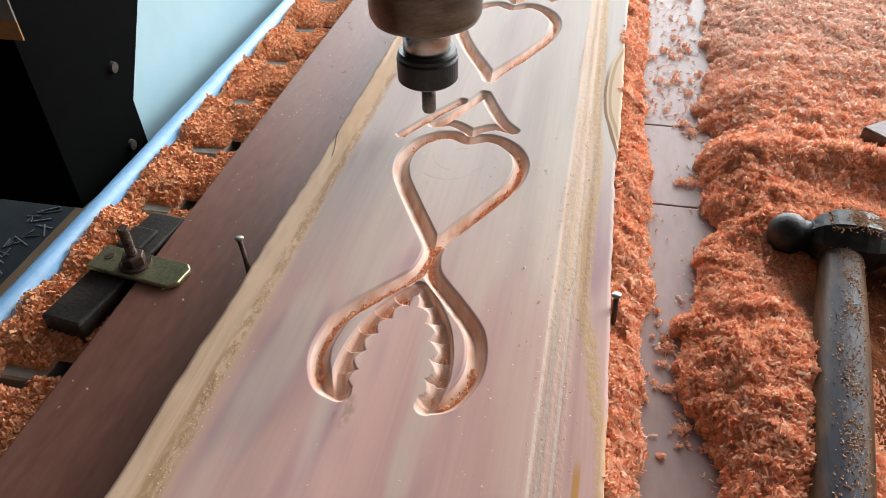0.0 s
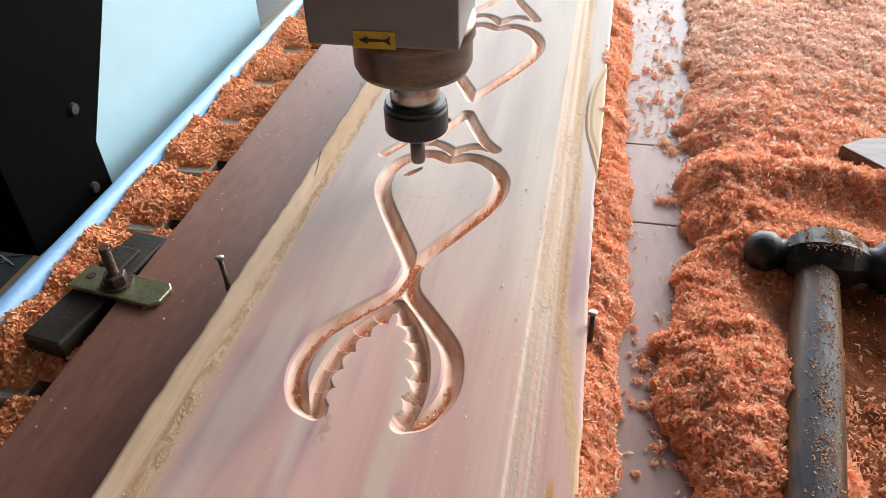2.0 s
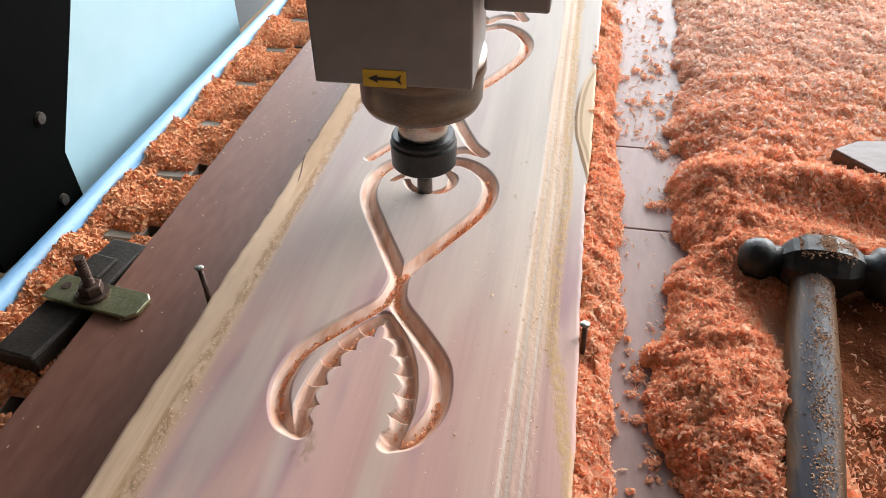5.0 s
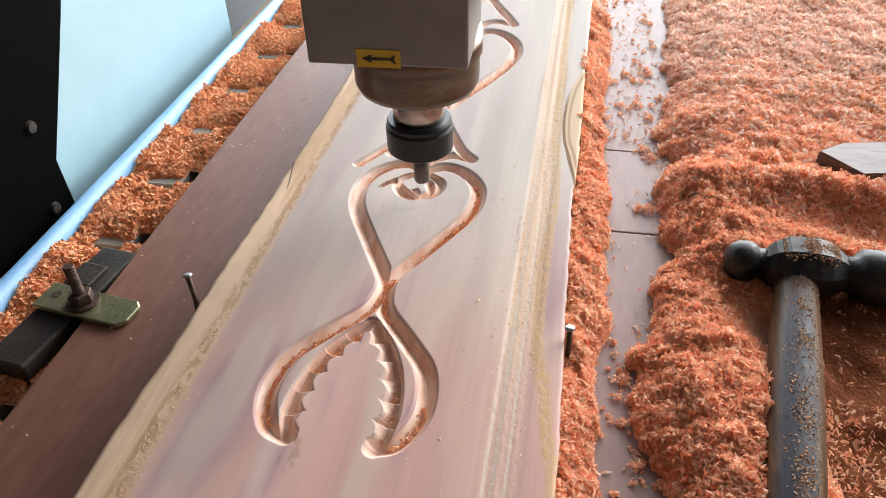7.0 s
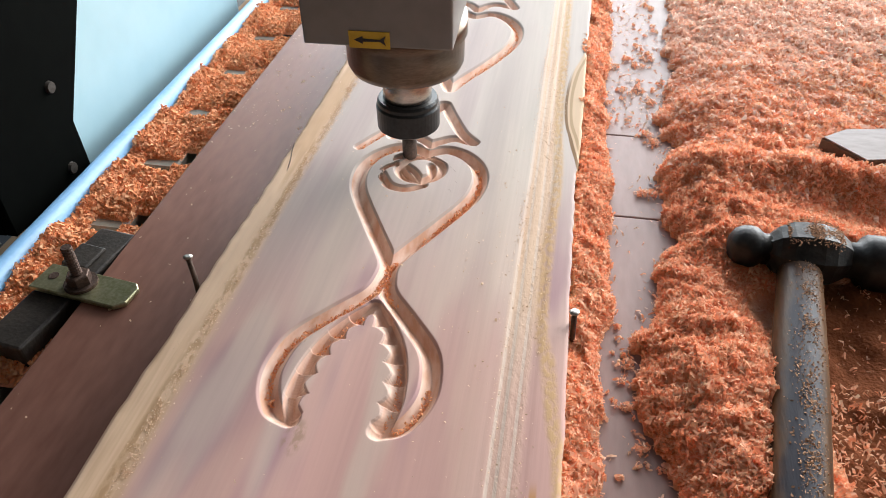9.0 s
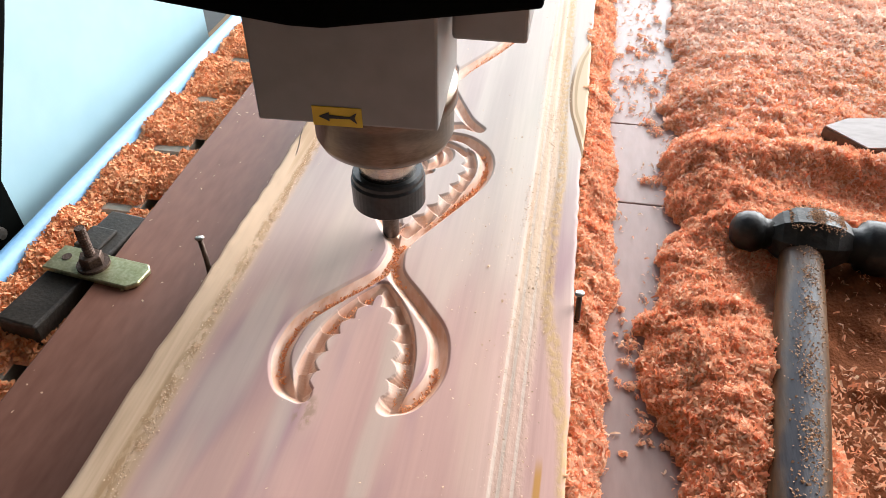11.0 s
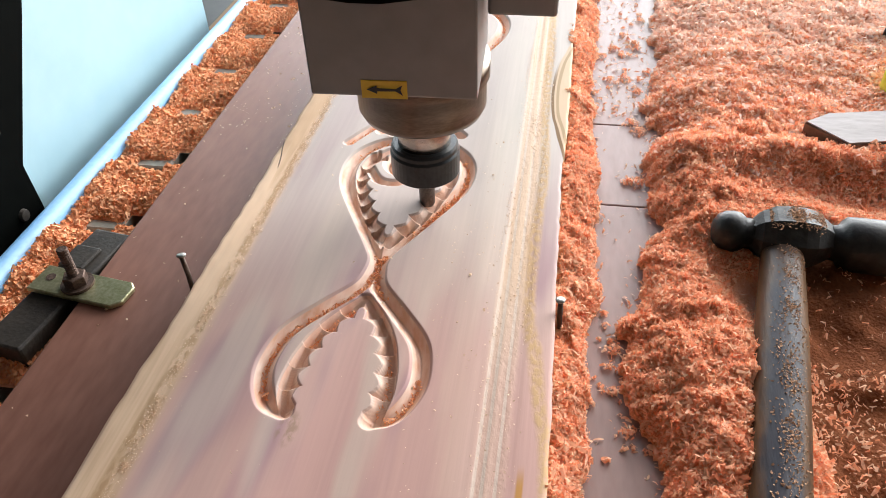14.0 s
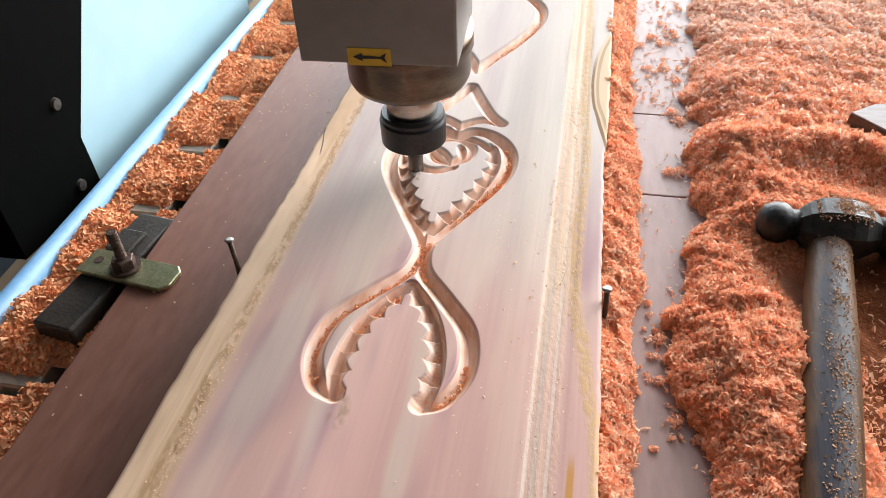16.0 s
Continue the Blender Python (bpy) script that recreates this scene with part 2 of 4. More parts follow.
def handle_wood():
    """Brown varnished wood, rubbed blue-black along its back, with scratches."""
    m = mat("worn_handle_wood", (0.050, 0.025, 0.011), (0.20, 0.10, 0.042), 60, 0.48, spec=0.25, bump=0.35, stretch=(1, 0.15, 1), fine=6)
    n, l = m.node_tree.nodes, m.node_tree.links
    b = n["Principled BSDF"]
    co, sep = n.new("ShaderNodeTexCoord"), n.new("ShaderNodeSeparateXYZ")
    l.new(co.outputs["Object"], sep.inputs[0])

    def calc(op, a, bb, c=0.0):
        k = n.new("ShaderNodeMath")
        k.operation = op
        for i, v in enumerate((a, bb, c)):
            if isinstance(v, (int, float)):
                k.inputs[i].default_value = v
            else:
                l.new(v, k.inputs[i])
        return k.outputs[0]

    def noise(scale, stretch):
        mp, t = n.new("ShaderNodeMapping"), n.new("ShaderNodeTexNoise")
        mp.inputs["Scale"].default_value = stretch
        t.inputs["Scale"].default_value, t.inputs["Detail"].default_value = scale, 5
        l.new(co.outputs["Object"], mp.inputs["Vector"])
        l.new(mp.outputs["Vector"], t.inputs["Vector"])
        return t.outputs["Fac"]

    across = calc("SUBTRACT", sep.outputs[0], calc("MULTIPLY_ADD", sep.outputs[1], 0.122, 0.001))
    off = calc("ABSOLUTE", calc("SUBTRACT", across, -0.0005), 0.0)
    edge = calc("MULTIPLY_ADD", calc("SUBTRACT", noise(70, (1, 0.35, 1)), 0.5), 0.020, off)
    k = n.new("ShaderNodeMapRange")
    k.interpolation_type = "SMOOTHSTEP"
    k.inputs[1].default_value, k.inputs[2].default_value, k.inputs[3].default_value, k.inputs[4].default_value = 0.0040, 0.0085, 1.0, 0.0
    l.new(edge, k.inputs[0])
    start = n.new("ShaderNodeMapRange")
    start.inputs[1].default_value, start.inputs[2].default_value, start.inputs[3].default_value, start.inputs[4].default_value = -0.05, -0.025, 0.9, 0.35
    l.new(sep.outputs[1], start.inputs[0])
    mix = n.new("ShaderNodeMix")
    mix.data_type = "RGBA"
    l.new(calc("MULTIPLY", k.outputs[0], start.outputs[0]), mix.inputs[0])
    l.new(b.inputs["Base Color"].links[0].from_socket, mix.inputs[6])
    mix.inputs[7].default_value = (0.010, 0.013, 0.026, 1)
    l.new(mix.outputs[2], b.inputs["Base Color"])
    return m


def let_through(m, share):
    """Thin shavings pass part of the light."""
    n, l = m.node_tree.nodes, m.node_tree.links
    b, out = n["Principled BSDF"], n["Material Output"]
    tr, mix = n.new("ShaderNodeBsdfTranslucent"), n.new("ShaderNodeMixShader")
    mix.inputs[0].default_value = share
    l.new(b.inputs["Base Color"].links[0].from_socket, tr.inputs["Color"])
    l.new(b.outputs[0], mix.inputs[1])
    l.new(tr.outputs[0], mix.inputs[2])
    l.new(mix.outputs[0], out.inputs["Surface"])
    return m


WOOD = board_wood()
BARK = mat("rough_sapwood", (0.33, 0.18, 0.07), (0.58, 0.38, 0.18), 60, 0.85, bump=0.7, fine=6, depth=0.002, stretch=(1, 0.4, 1))
MAROON = mat("maroon_board", (0.170, 0.068, 0.046), (0.265, 0.125, 0.088), 16, 0.5, spec=0.35, bump=0.1, stretch=(1, 0.25, 1), fine=14)
# Lighter copy of the maroon, with the sky's sheen put into its colour.
MAROONSHEEN = mat("sheen_maroon_board", (0.235, 0.140, 0.120), (0.35, 0.225, 0.195), 16, 0.5, bump=0.1, stretch=(1, 0.25, 1), fine=14, spec=0.45)
CHIP = mat("wood_shaving", (0.95, 0.40, 0.21), (1.0, 0.78, 0.57), 60, 0.9, bump=0, spec=0.06, rand=0.6, island=True)
DUST = mat("sawdust_bed", (0.82, 0.35, 0.18), (0.96, 0.58, 0.38), 110, 0.95, spec=0.1, bump=0.9, fine=7, depth=0.003)
let_through(CHIP, 0.45)
# Paler copy of the shavings: the far end's stronger light is in the colour.
PALECHIP = mat("far_lit_shaving", (0.98, 0.60, 0.43), (1.0, 0.93, 0.84), 60, 0.9, bump=0, spec=0.06, rand=0.6, island=True)
let_through(PALECHIP, 0.45)
FINECHIP = mat("fine_orange_shaving", (0.84, 0.31, 0.12), (0.98, 0.60, 0.35), 60, 0.9, bump=0, spec=0.1, rand=0.6, island=True)
let_through(FINECHIP, 0.2)
# Sawdust pressed flat, its brown darkened further for the shade by the handle.
DUSTDARK = mat("packed_shaded_sawdust", (0.15, 0.045, 0.017), (0.27, 0.092, 0.038), 70, 0.95, spec=0.1, bump=0.8, fine=8, depth=0.002)
CRUMB = mat("sawdust_crumb", (0.70, 0.50, 0.34), (0.90, 0.72, 0.54), 80, 0.9, bump=0, spec=0.1, rand=0.7, island=True)
let_through(CRUMB, 0.5)
ALU = mat("bed_aluminium", (0.30, 0.28, 0.23), (0.46, 0.43, 0.36), 30, 0.6, 0.1, bump=0.1)
DARKFRAME = mat("black_paint", (0.0006, 0.0008, 0.0006), (0.0018, 0.0023, 0.0017), 12, 0.8, bump=0.08, spec=0.03)
FRAMEGREEN = mat("dark_frame_paint", (0.010, 0.013, 0.010), (0.030, 0.034, 0.026), 14, 0.5, bump=0.1)
PANEL = mat("pale_blue_paint", (0.35, 0.52, 0.57), (0.40, 0.57, 0.62), 6, 0.4, bump=0.02)
TUBEBLUE = mat("blue_pipe_plastic", (0.11, 0.25, 0.42), (0.17, 0.32, 0.49), 35, 0.5, bump=0.05, fine=10)
GREYPAINT = mat("grey_housing", (0.20, 0.195, 0.185), (0.26, 0.255, 0.245), 10, 0.45, 0.0, bump=0.03)
STEEL = mat("brushed_steel", (0.36, 0.34, 0.31), (0.55, 0.52, 0.48), 60, 0.26, 0.95, bump=0.04, stretch=(1, 1, 6))
BARREL = mat("anodised_barrel", (0.085, 0.060, 0.042), (0.16, 0.12, 0.09), 40, 0.3, 0.9, bump=0.03, stretch=(1, 1, 4))
NUTBLACK = mat("black_oxide_steel", (0.008, 0.009, 0.010), (0.024, 0.026, 0.028), 60, 0.35, 0.3, bump=0.06)
BITSTEEL = mat("cutter_steel", (0.08, 0.07, 0.065), (0.20, 0.17, 0.15), 90, 0.4, 0.8, bump=0.1)
YELLOW = mat("yellow_sticker", (0.55, 0.36, 0.015), (0.66, 0.46, 0.03), 40, 0.5, bump=0)
INK = mat("black_ink", (0.01, 0.01, 0.01), (0.02, 0.02, 0.02), 40, 0.6, bump=0)
ZINC = mat("zinc_plate", (0.34, 0.33, 0.17), (0.66, 0.64, 0.42), 70, 0.30, 0.8, bump=0.12)
RUST = mat("rusty_steel", (0.05, 0.03, 0.022), (0.16, 0.10, 0.075), 120, 0.6, 0.6, bump=0.4)
BARSTEEL = mat("dark_clamp_bar", (0.018, 0.014, 0.011), (0.06, 0.048, 0.038), 60, 0.55, 0.2, bump=0.25)
FORGED = mat("forged_hammer_steel", (0.008, 0.008, 0.008), (0.045, 0.043, 0.040), 55, 0.5, 0.35, bump=0.35, fine=5)
HANDLE = handle_wood()
HANDLEDUST = mat("brown_dust", (0.34, 0.16, 0.08), (0.62, 0.38, 0.24), 80, 0.95, bump=0, spec=0.05, rand=0.6, island=True)
BLOCK = mat("planed_offcut_top", (0.38, 0.33, 0.31), (0.55, 0.50, 0.48), 45, 0.65, spec=0.15, bump=0.15, stretch=(0.3, 1, 1))
TAPE = mat("yellow_plastic", (0.62, 0.60, 0.03), (0.75, 0.72, 0.06), 20, 0.35, bump=0.03)
NAIL = mat("nail_steel", (0.22, 0.20, 0.18), (0.45, 0.42, 0.38), 200, 0.35, 0.9, bump=0.2)
CONCRETE = mat("workshop_floor_concrete", (0.11, 0.09, 0.07), (0.20, 0.17, 0.14), 3, 0.9, bump=0.3)
PLASTER = mat("workshop_plaster", (0.14, 0.125, 0.11), (0.22, 0.20, 0.18), 2, 0.9, bump=0.15)
PLANK = mat("raw_plank", (0.25, 0.15, 0.07), (0.44, 0.29, 0.15), 18, 0.8, bump=0.2, stretch=(1, 0.2, 1))
CHALK = mat("chalk_mark", (0.30, 0.31, 0.30), (0.42, 0.43, 0.42), 200, 0.95, bump=0)

# ---------- shape helpers ----------


def finish(bm, name, material, parent=None, label="", smooth=False, origin=None):
    me = bpy.data.meshes.new(name)
    if origin is not None:
        bmesh.ops.translate(bm, verts=bm.verts, vec=-Vector(origin))
    bm.to_mesh(me)
    bm.free()
    for k in (material if isinstance(material, (list, tuple)) else [material]):
        me.materials.append(k)
    if smooth:
        me.polygons.foreach_set("use_smooth", [True] * len(me.polygons))
    ob = new(name, me)
    if origin is not None:
        ob.location = origin
    if parent:
        ob.parent = parent
    if label:
        ob["label"] = label
    return ob


def part(name, bm, material, parent, label="", smooth=False):
    return finish(bm, name, material, parent, label, smooth)


def box(x0, x1, y0, y1, z0, z1, bevel=0.0, seg=2, bm=None):
    bm = bm or bmesh.new()
    m = Matrix.LocRotScale(((x0 + x1) / 2, (y0 + y1) / 2, (z0 + z1) / 2), None, (x1 - x0, y1 - y0, z1 - z0))
    r = bmesh.ops.create_cube(bm, size=1, matrix=m)
    if bevel:
        es = list({e for v in r["verts"] for e in v.link_edges})
        bmesh.ops.bevel(bm, geom=es, offset=bevel, segments=seg, affect="EDGES", profile=0.5)
    return bm


def prism(points, z0, z1, bevel=0.0, seg=2):
    bm = bmesh.new()
    vs = [bm.verts.new((x, y, z0)) for x, y in points]
    f = bm.faces.new(vs)
    r = bmesh.ops.extrude_face_region(bm, geom=[f])
    bmesh.ops.translate(bm, verts=[v for v in r["geom"] if isinstance(v, bmesh.types.BMVert)], vec=(0, 0, z1 - z0))
    bmesh.ops.recalc_face_normals(bm, faces=bm.faces)
    if bevel:
        bmesh.ops.bevel(bm, geom=bm.edges[:], offset=bevel, segments=seg, affect="EDGES", profile=0.5)
    return bm


def lathe(profile, n=48, bm=None, m=None):
    """A body of revolution about z from rows of radius and height."""
    bm = bm or bmesh.new()
    rings = []
    for r, z in profile:
        ring = []
        for i in range(n):
            a = 2 * math.pi * i / n
            v = Vector((r * math.cos(a), r * math.sin(a), z))
            ring.append(bm.verts.new(m @ v if m else v))
        rings.append(ring)
    for a, b in zip(rings, rings[1:]):
        for i in range(n):
            bm.faces.new((a[i], a[(i + 1) % n], b[(i + 1) % n], b[i]))
    bm.faces.new(list(reversed(rings[0])))
    bm.faces.new(rings[-1])
    bmesh.ops.recalc_face_normals(bm, faces=bm.faces)
    return bm


def sweep(rows, n=20, bm=None):
    """A rod through rows of (x, y, z, half width, half height), the section in the plane across the way."""
    bm = bm or bmesh.new()
    rings = []
    for i, (x, y, z, a, b) in enumerate(rows):
        p, q = Vector(rows[max(i - 1, 0)][:3]), Vector(rows[min(i + 1, len(rows) - 1)][:3])
        d = (q - p).normalized()
        side = d.cross(Vector((0, 0, 1)))
        side = side.normalized() if side.length > 0.05 else Vector((1, 0, 0))
        up = side.cross(d).normalized()
        rings.append([bm.verts.new(Vector((x, y, z)) + side * a * math.cos(2 * math.pi * k / n) + up * b * math.sin(2 * math.pi * k / n)) for k in range(n)])
    for a, b in zip(rings, rings[1:]):
        for k in range(n):
            bm.faces.new((a[k], a[(k + 1) % n], b[(k + 1) % n], b[k]))
    bm.faces.new(rings[0])
    bm.faces.new(rings[-1])
    bmesh.ops.recalc_face_normals(bm, faces=bm.faces)
    return bm


def smooth_line(points, step=0.0005):
    """Points along a Catmull-Rom curve at even steps."""
    p = np.array(points, float)
    p = np.vstack([2 * p[0] - p[1], p, 2 * p[-1] - p[-2]])
    out = []
    for i in range(1, len(p) - 2):
        n = max(2, int(np.linalg.norm(p[i + 1] - p[i]) / step))
        t = np.linspace(0, 1, n, endpoint=False)[:, None]
        out.append(0.5 * (2 * p[i] + (p[i + 1] - p[i - 1]) * t + (2 * p[i - 1] - 5 * p[i] + 4 * p[i + 1] - p[i + 2]) * t ** 2 + (3 * p[i] - p[i - 1] - 3 * p[i + 1] + p[i + 2]) * t ** 3))
    out.append(p[-2][None])
    return np.vstack(out)


def lumps(x, y, size, seed):
    """Smooth value noise, 0 to 1."""
    g = np.random.RandomState(seed).rand(64, 64)
    u, v = np.asarray(x) / size, np.asarray(y) / size
    i, j = np.floor(u).astype(int), np.floor(v).astype(int)
    a, b = u - i, v - j
    a, b = a * a * (3 - 2 * a), b * b * (3 - 2 * b)
    i0, j0, i1, j1 = i % 64, j % 64, (i + 1) % 64, (j + 1) % 64
    return (g[i0, j0] * (1 - a) + g[i1, j0] * a) * (1 - b) + (g[i0, j1] * (1 - a) + g[i1, j1] * a) * b


def mesh_from(name, verts, quads, materials, index=None, smooth=False):
    me = bpy.data.meshes.new(name)
    me.vertices.add(len(verts))
    me.vertices.foreach_set("co", np.asarray(verts, np.float32).ravel())
    me.loops.add(quads.size)
    me.loops.foreach_set("vertex_index", quads.astype(np.int32).ravel())
    me.polygons.add(len(quads))
    me.polygons.foreach_set("loop_start", np.arange(0, quads.size, 4, dtype=np.int32))
    for k in materials:
        me.materials.append(k)
    if index is not None:
        me.polygons.foreach_set("material_index", index.astype(np.int32))
    me.polygons.foreach_set("use_smooth", np.full(len(quads), smooth))
    me.update(calc_edges=True)
    return new(name, me)


# floor, then walls and roof added out of view to limit the light: a shed open to the far side
tagged(finish(box(-4.2, 4.2, -3.2, 1.8, -0.1, 0.0), "floor", CONCRETE), "grey brown concrete workshop floor with dust", kind="structure")
GROUND = mat("sandy_ground", (0.30, 0.25, 0.18), (0.50, 0.43, 0.33), 2.5, 0.95, bump=0.3)
tagged(finish(box(-90, 90, -90, 90, -0.4, -0.11), "ground", GROUND), "dry sandy ground outside the shed", kind="structure")
tagged(finish(box(-4.2, 4.2, 1.8, 6.4, -0.105, -0.02), "pavement", GROUND), "dry sandy yard before the shed", kind="structure")
tagged(finish(box(-4.2, 4.2, -3.4, -3.2, 0, 2.3), "wall_south", PLASTER), "plain plastered workshop wall", kind="structure")
tagged(finish(box(-4.4, -4.2, -3.4, 6.4, 0, 2.3), "wall_west", PLASTER), "plain plastered workshop wall", kind="structure")
tagged(finish(box(4.2, 4.4, -3.4, 0.2, 0, 2.3), "wall_east", PLASTER), "plain plastered workshop wall beside the opening", kind="structure")
# Out of view; its edge at y 0.46 cuts overhead light on the near side.
tagged(finish(box(-4.4, 4.4, -3.4, 0.46, 2.3, 2.4), "unseen_roof", PLASTER), "unseen roof slab that holds back overhead light", kind="structure")
tagged(finish(box(-4.2, -1.2, 6.2, 6.4, 0, 2.3), "wall_north", PLASTER), "plain plastered workshop wall beside the opening", kind="structure")

# ---------- machine bed ----------
bed = tagged(new("machine_bed"), "grey metal router bed of slotted slabs on a dark frame", "machine bed")
part("bed_frame", box(-0.288, 1.15, -0.9, 1.9, 0.80, 0.842, 0.003), FRAMEGREEN, bed, "dark painted frame")
for lx in (-0.25, 1.08):
    for ly in (-0.8, 1.75):
        part("leg", box(lx, lx + 0.08, ly, ly + 0.08, 0.0, 0.80, 0.004), FRAMEGREEN, bed)
slab_a = bpy.data.meshes.new("bed_slab")
b_ = box(-0.0177, 0.0177, 0, 0.0635, -0.02, 0, 0.0012, 1)
b_.to_mesh(slab_a)
b_.free()
slab_a.materials.append(ALU)
slab_b = bpy.data.meshes.new("bed_slab")
b_ = box(-0.0675, 0.0675, 0, 0.0635, -0.02, 0, 0.0012, 1)
b_.to_mesh(slab_b)
b_.free()
slab_b.materials.append(ALU)
for k in range(-12, 22):
    for me, cx, off in ((slab_a, -0.2633, 0.0), (slab_b, -0.1685, 0.009)):
        s = new("bed_slab", me)
        s.location = (cx, 0.329 + 0.0695 * k + off, BED)
        s.parent = bed
part("bed_slab", box(-0.09, 1.15, -0.9, 1.9, 0.842, BED - 0.0002, 0.001, 1), ALU, bed)

# maroon sacrificial boards
tagged(finish(box(-0.222, -0.100, -0.6, 1.7, BED, BASE, 0.0012), "spoil_board", MAROON), "long maroon sealed plywood board lying on the bed", "board", "maroon boards")
for y0, y1 in ((-0.6, 0.3676), (0.3681, 0.4597), (0.4602, 1.7)):
    tagged(finish(box(-0.098, 0.62, y0, y1, BED, BASE, 0.0009), "spoil_board", MAROONSHEEN), "maroon sealed plywood board strewn with shavings", "board", "maroon boards")

PIPE_X = -0.2895
# blue pipe along the bed
pipe = tagged(finish(lathe([(0.0058, -0.9), (0.0079, -0.9), (0.0079, 1.9), (0.0058, 1.9)], 32, m=pose(PIPE_X, 0, 0.866, -90, 0, 0) @ Matrix.Diagonal((1, 1, -1, 1))), "pipe", TUBEBLUE, smooth=True),
              "dusty light blue plastic pipe along the bed", "pipe")
# ledge outside the pipe
ledge = tagged(new("machine_cabinet"), "dark painted machine side with chalk scribbles and a raw plank", "machine frame")
part("side_plate", box(-0.80, -0.386, -0.9, 1.9, 0.70, 0.792, 0.002), FRAMEGREEN, ledge)
part("plank", box(-0.385, -0.290, -0.9, 1.9, 0.775, 0.798, 0.002), PLANK, ledge, "raw wooden strip")
part("apron", box(-0.385, -0.3, -0.9, 1.9, 0.70, 0.7745, 0.002), FRAMEGREEN, ledge)
part("post", box(-0.6, -0.5, 0.3, 0.4, 0.0, 0.70), FRAMEGREEN, ledge)
part("post", box(-0.6, -0.5, 1.5, 1.6, 0.0, 0.70), FRAMEGREEN, ledge)
rs = random.Random(5)
for k in range(16):
    cx, cy = -0.401 - 0.008 * rs.random() - 0.003 * (k % 3), 0.285 + 0.0075 * k
    pts = [(cx + 0.010 * (rs.random() - 0.5) * 2, cy + 0.008 * (rs.random() - 0.5) * 2, 0.7924, 0.0007, 0.0005) for _ in range(4)]
    part("chalk_mark", sweep(pts, 5), CHALK, ledge, "white chalk scribble")

# ---------- the carved board ----------
L0 = [(18.5, 183), (27, 187), (33, 199), (34, 212), (30, 228), (17, 245.5), (4.5, 261), (1.0, 273), (1.2, 283), (6, 293.5), (19.5, 318), (32, 343), (35.2, 362), (31.5, 377), (22, 388), (11, 391.5), (1, 387)]
L1 = [(0, 251.5), (9, 239.5), (16, 226), (20, 211), (21, 197), (19, 186)]
L2 = [(0.5, 448), (8, 431), (17, 413), (25.5, 403)]
L3 = [(25.5, 402.5), (14, 405.5), (4, 400), (0.3, 396)]
H2 = [(0.3, 470), (6, 484), (22, 515), (35, 548), (37, 574), (29, 594), (14, 605), (1, 598)]
L4 = [(-43, 387), (-34, 403), (-23, 421), (-13, 436)]
LT2 = [(0.5, 690), (10, 665), (22, 640), (30, 622)]
LT3 = [(30, 621), (14, 626), (4, 618), (0.3, 611)]


def mirror(p):
    return [(-a, b) for a, b in p]


def stroke(p, width, deep, t0=None, t1=None, scallop=0, taper=0.0):
    q = smooth_line(np.array(p, float) / 1000.0 + np.array([AX, 0]))
    return dict(q=q, w=width / 1000, d=deep / 1000, t0=t0, t1=t1, scallop=scallop, taper=taper)


STROKES = []
for side in (lambda p: p, mirror):
    STROKES += [stroke(side(L0), 4.4, 6.6), stroke(side(L1), 4.3, 7.2, scallop=1 if side is not mirror else -1),
                stroke(side(L2), 3.9, 5.6), stroke(side(L3), 3.7, 5.0), stroke(side(H2), 4.6, 6.6), stroke(side(LT2), 4, 6), stroke(side(LT3), 4, 6)]
STROKES.append(stroke(L4, 3.4, 5.5))
ring = [(-1 - 12.6 * math.cos(a), 369.5 + 12.6 * math.sin(a)) for a in np.linspace(0.5, 2 * math.pi + 0.5, 24)]
SC = [(23.5, 374), (26.8, 358), (23.5, 341), (16.5, 322), (8.5, 307), (1, 295)]
STROKES += [
    stroke([(-25, 364.5), (-21, 370), (-16.5, 373)], 3.0, 4.4, 1.4, 1.9),
    stroke(ring, 3.3, 5.0, 3.2, 5.4),
    stroke([(-12.5, 368), (-8, 362), (1, 357.5)], 3.2, 5.0, 6.0, 6.4),
    stroke([(1, 357.5), (6.5, 364), (5, 373)], 3.0, 5.0, 6.4, 6.9),
    stroke([(0.5, 358), (-4.5, 366), (-10, 371)], 2.6, 4.5, 6.9, 7.4),
    stroke([(3, 352.5), (-6, 347.5), (-16, 350), (-23.5, 361)], 3.2, 5.0, 7.6, 8.4),
    stroke([(-24, 369), (-14, 381.5), (0, 385.5), (13, 381), (21, 374)], 2.6, 4.6, 8.8, 9.6),
    stroke(SC, 3.6, 6.8, 9.6, 10.8, scallop=1),
    stroke(list(reversed(mirror(SC))), 3.6, 6.8, 10.9, 12.4, scallop=1),
]


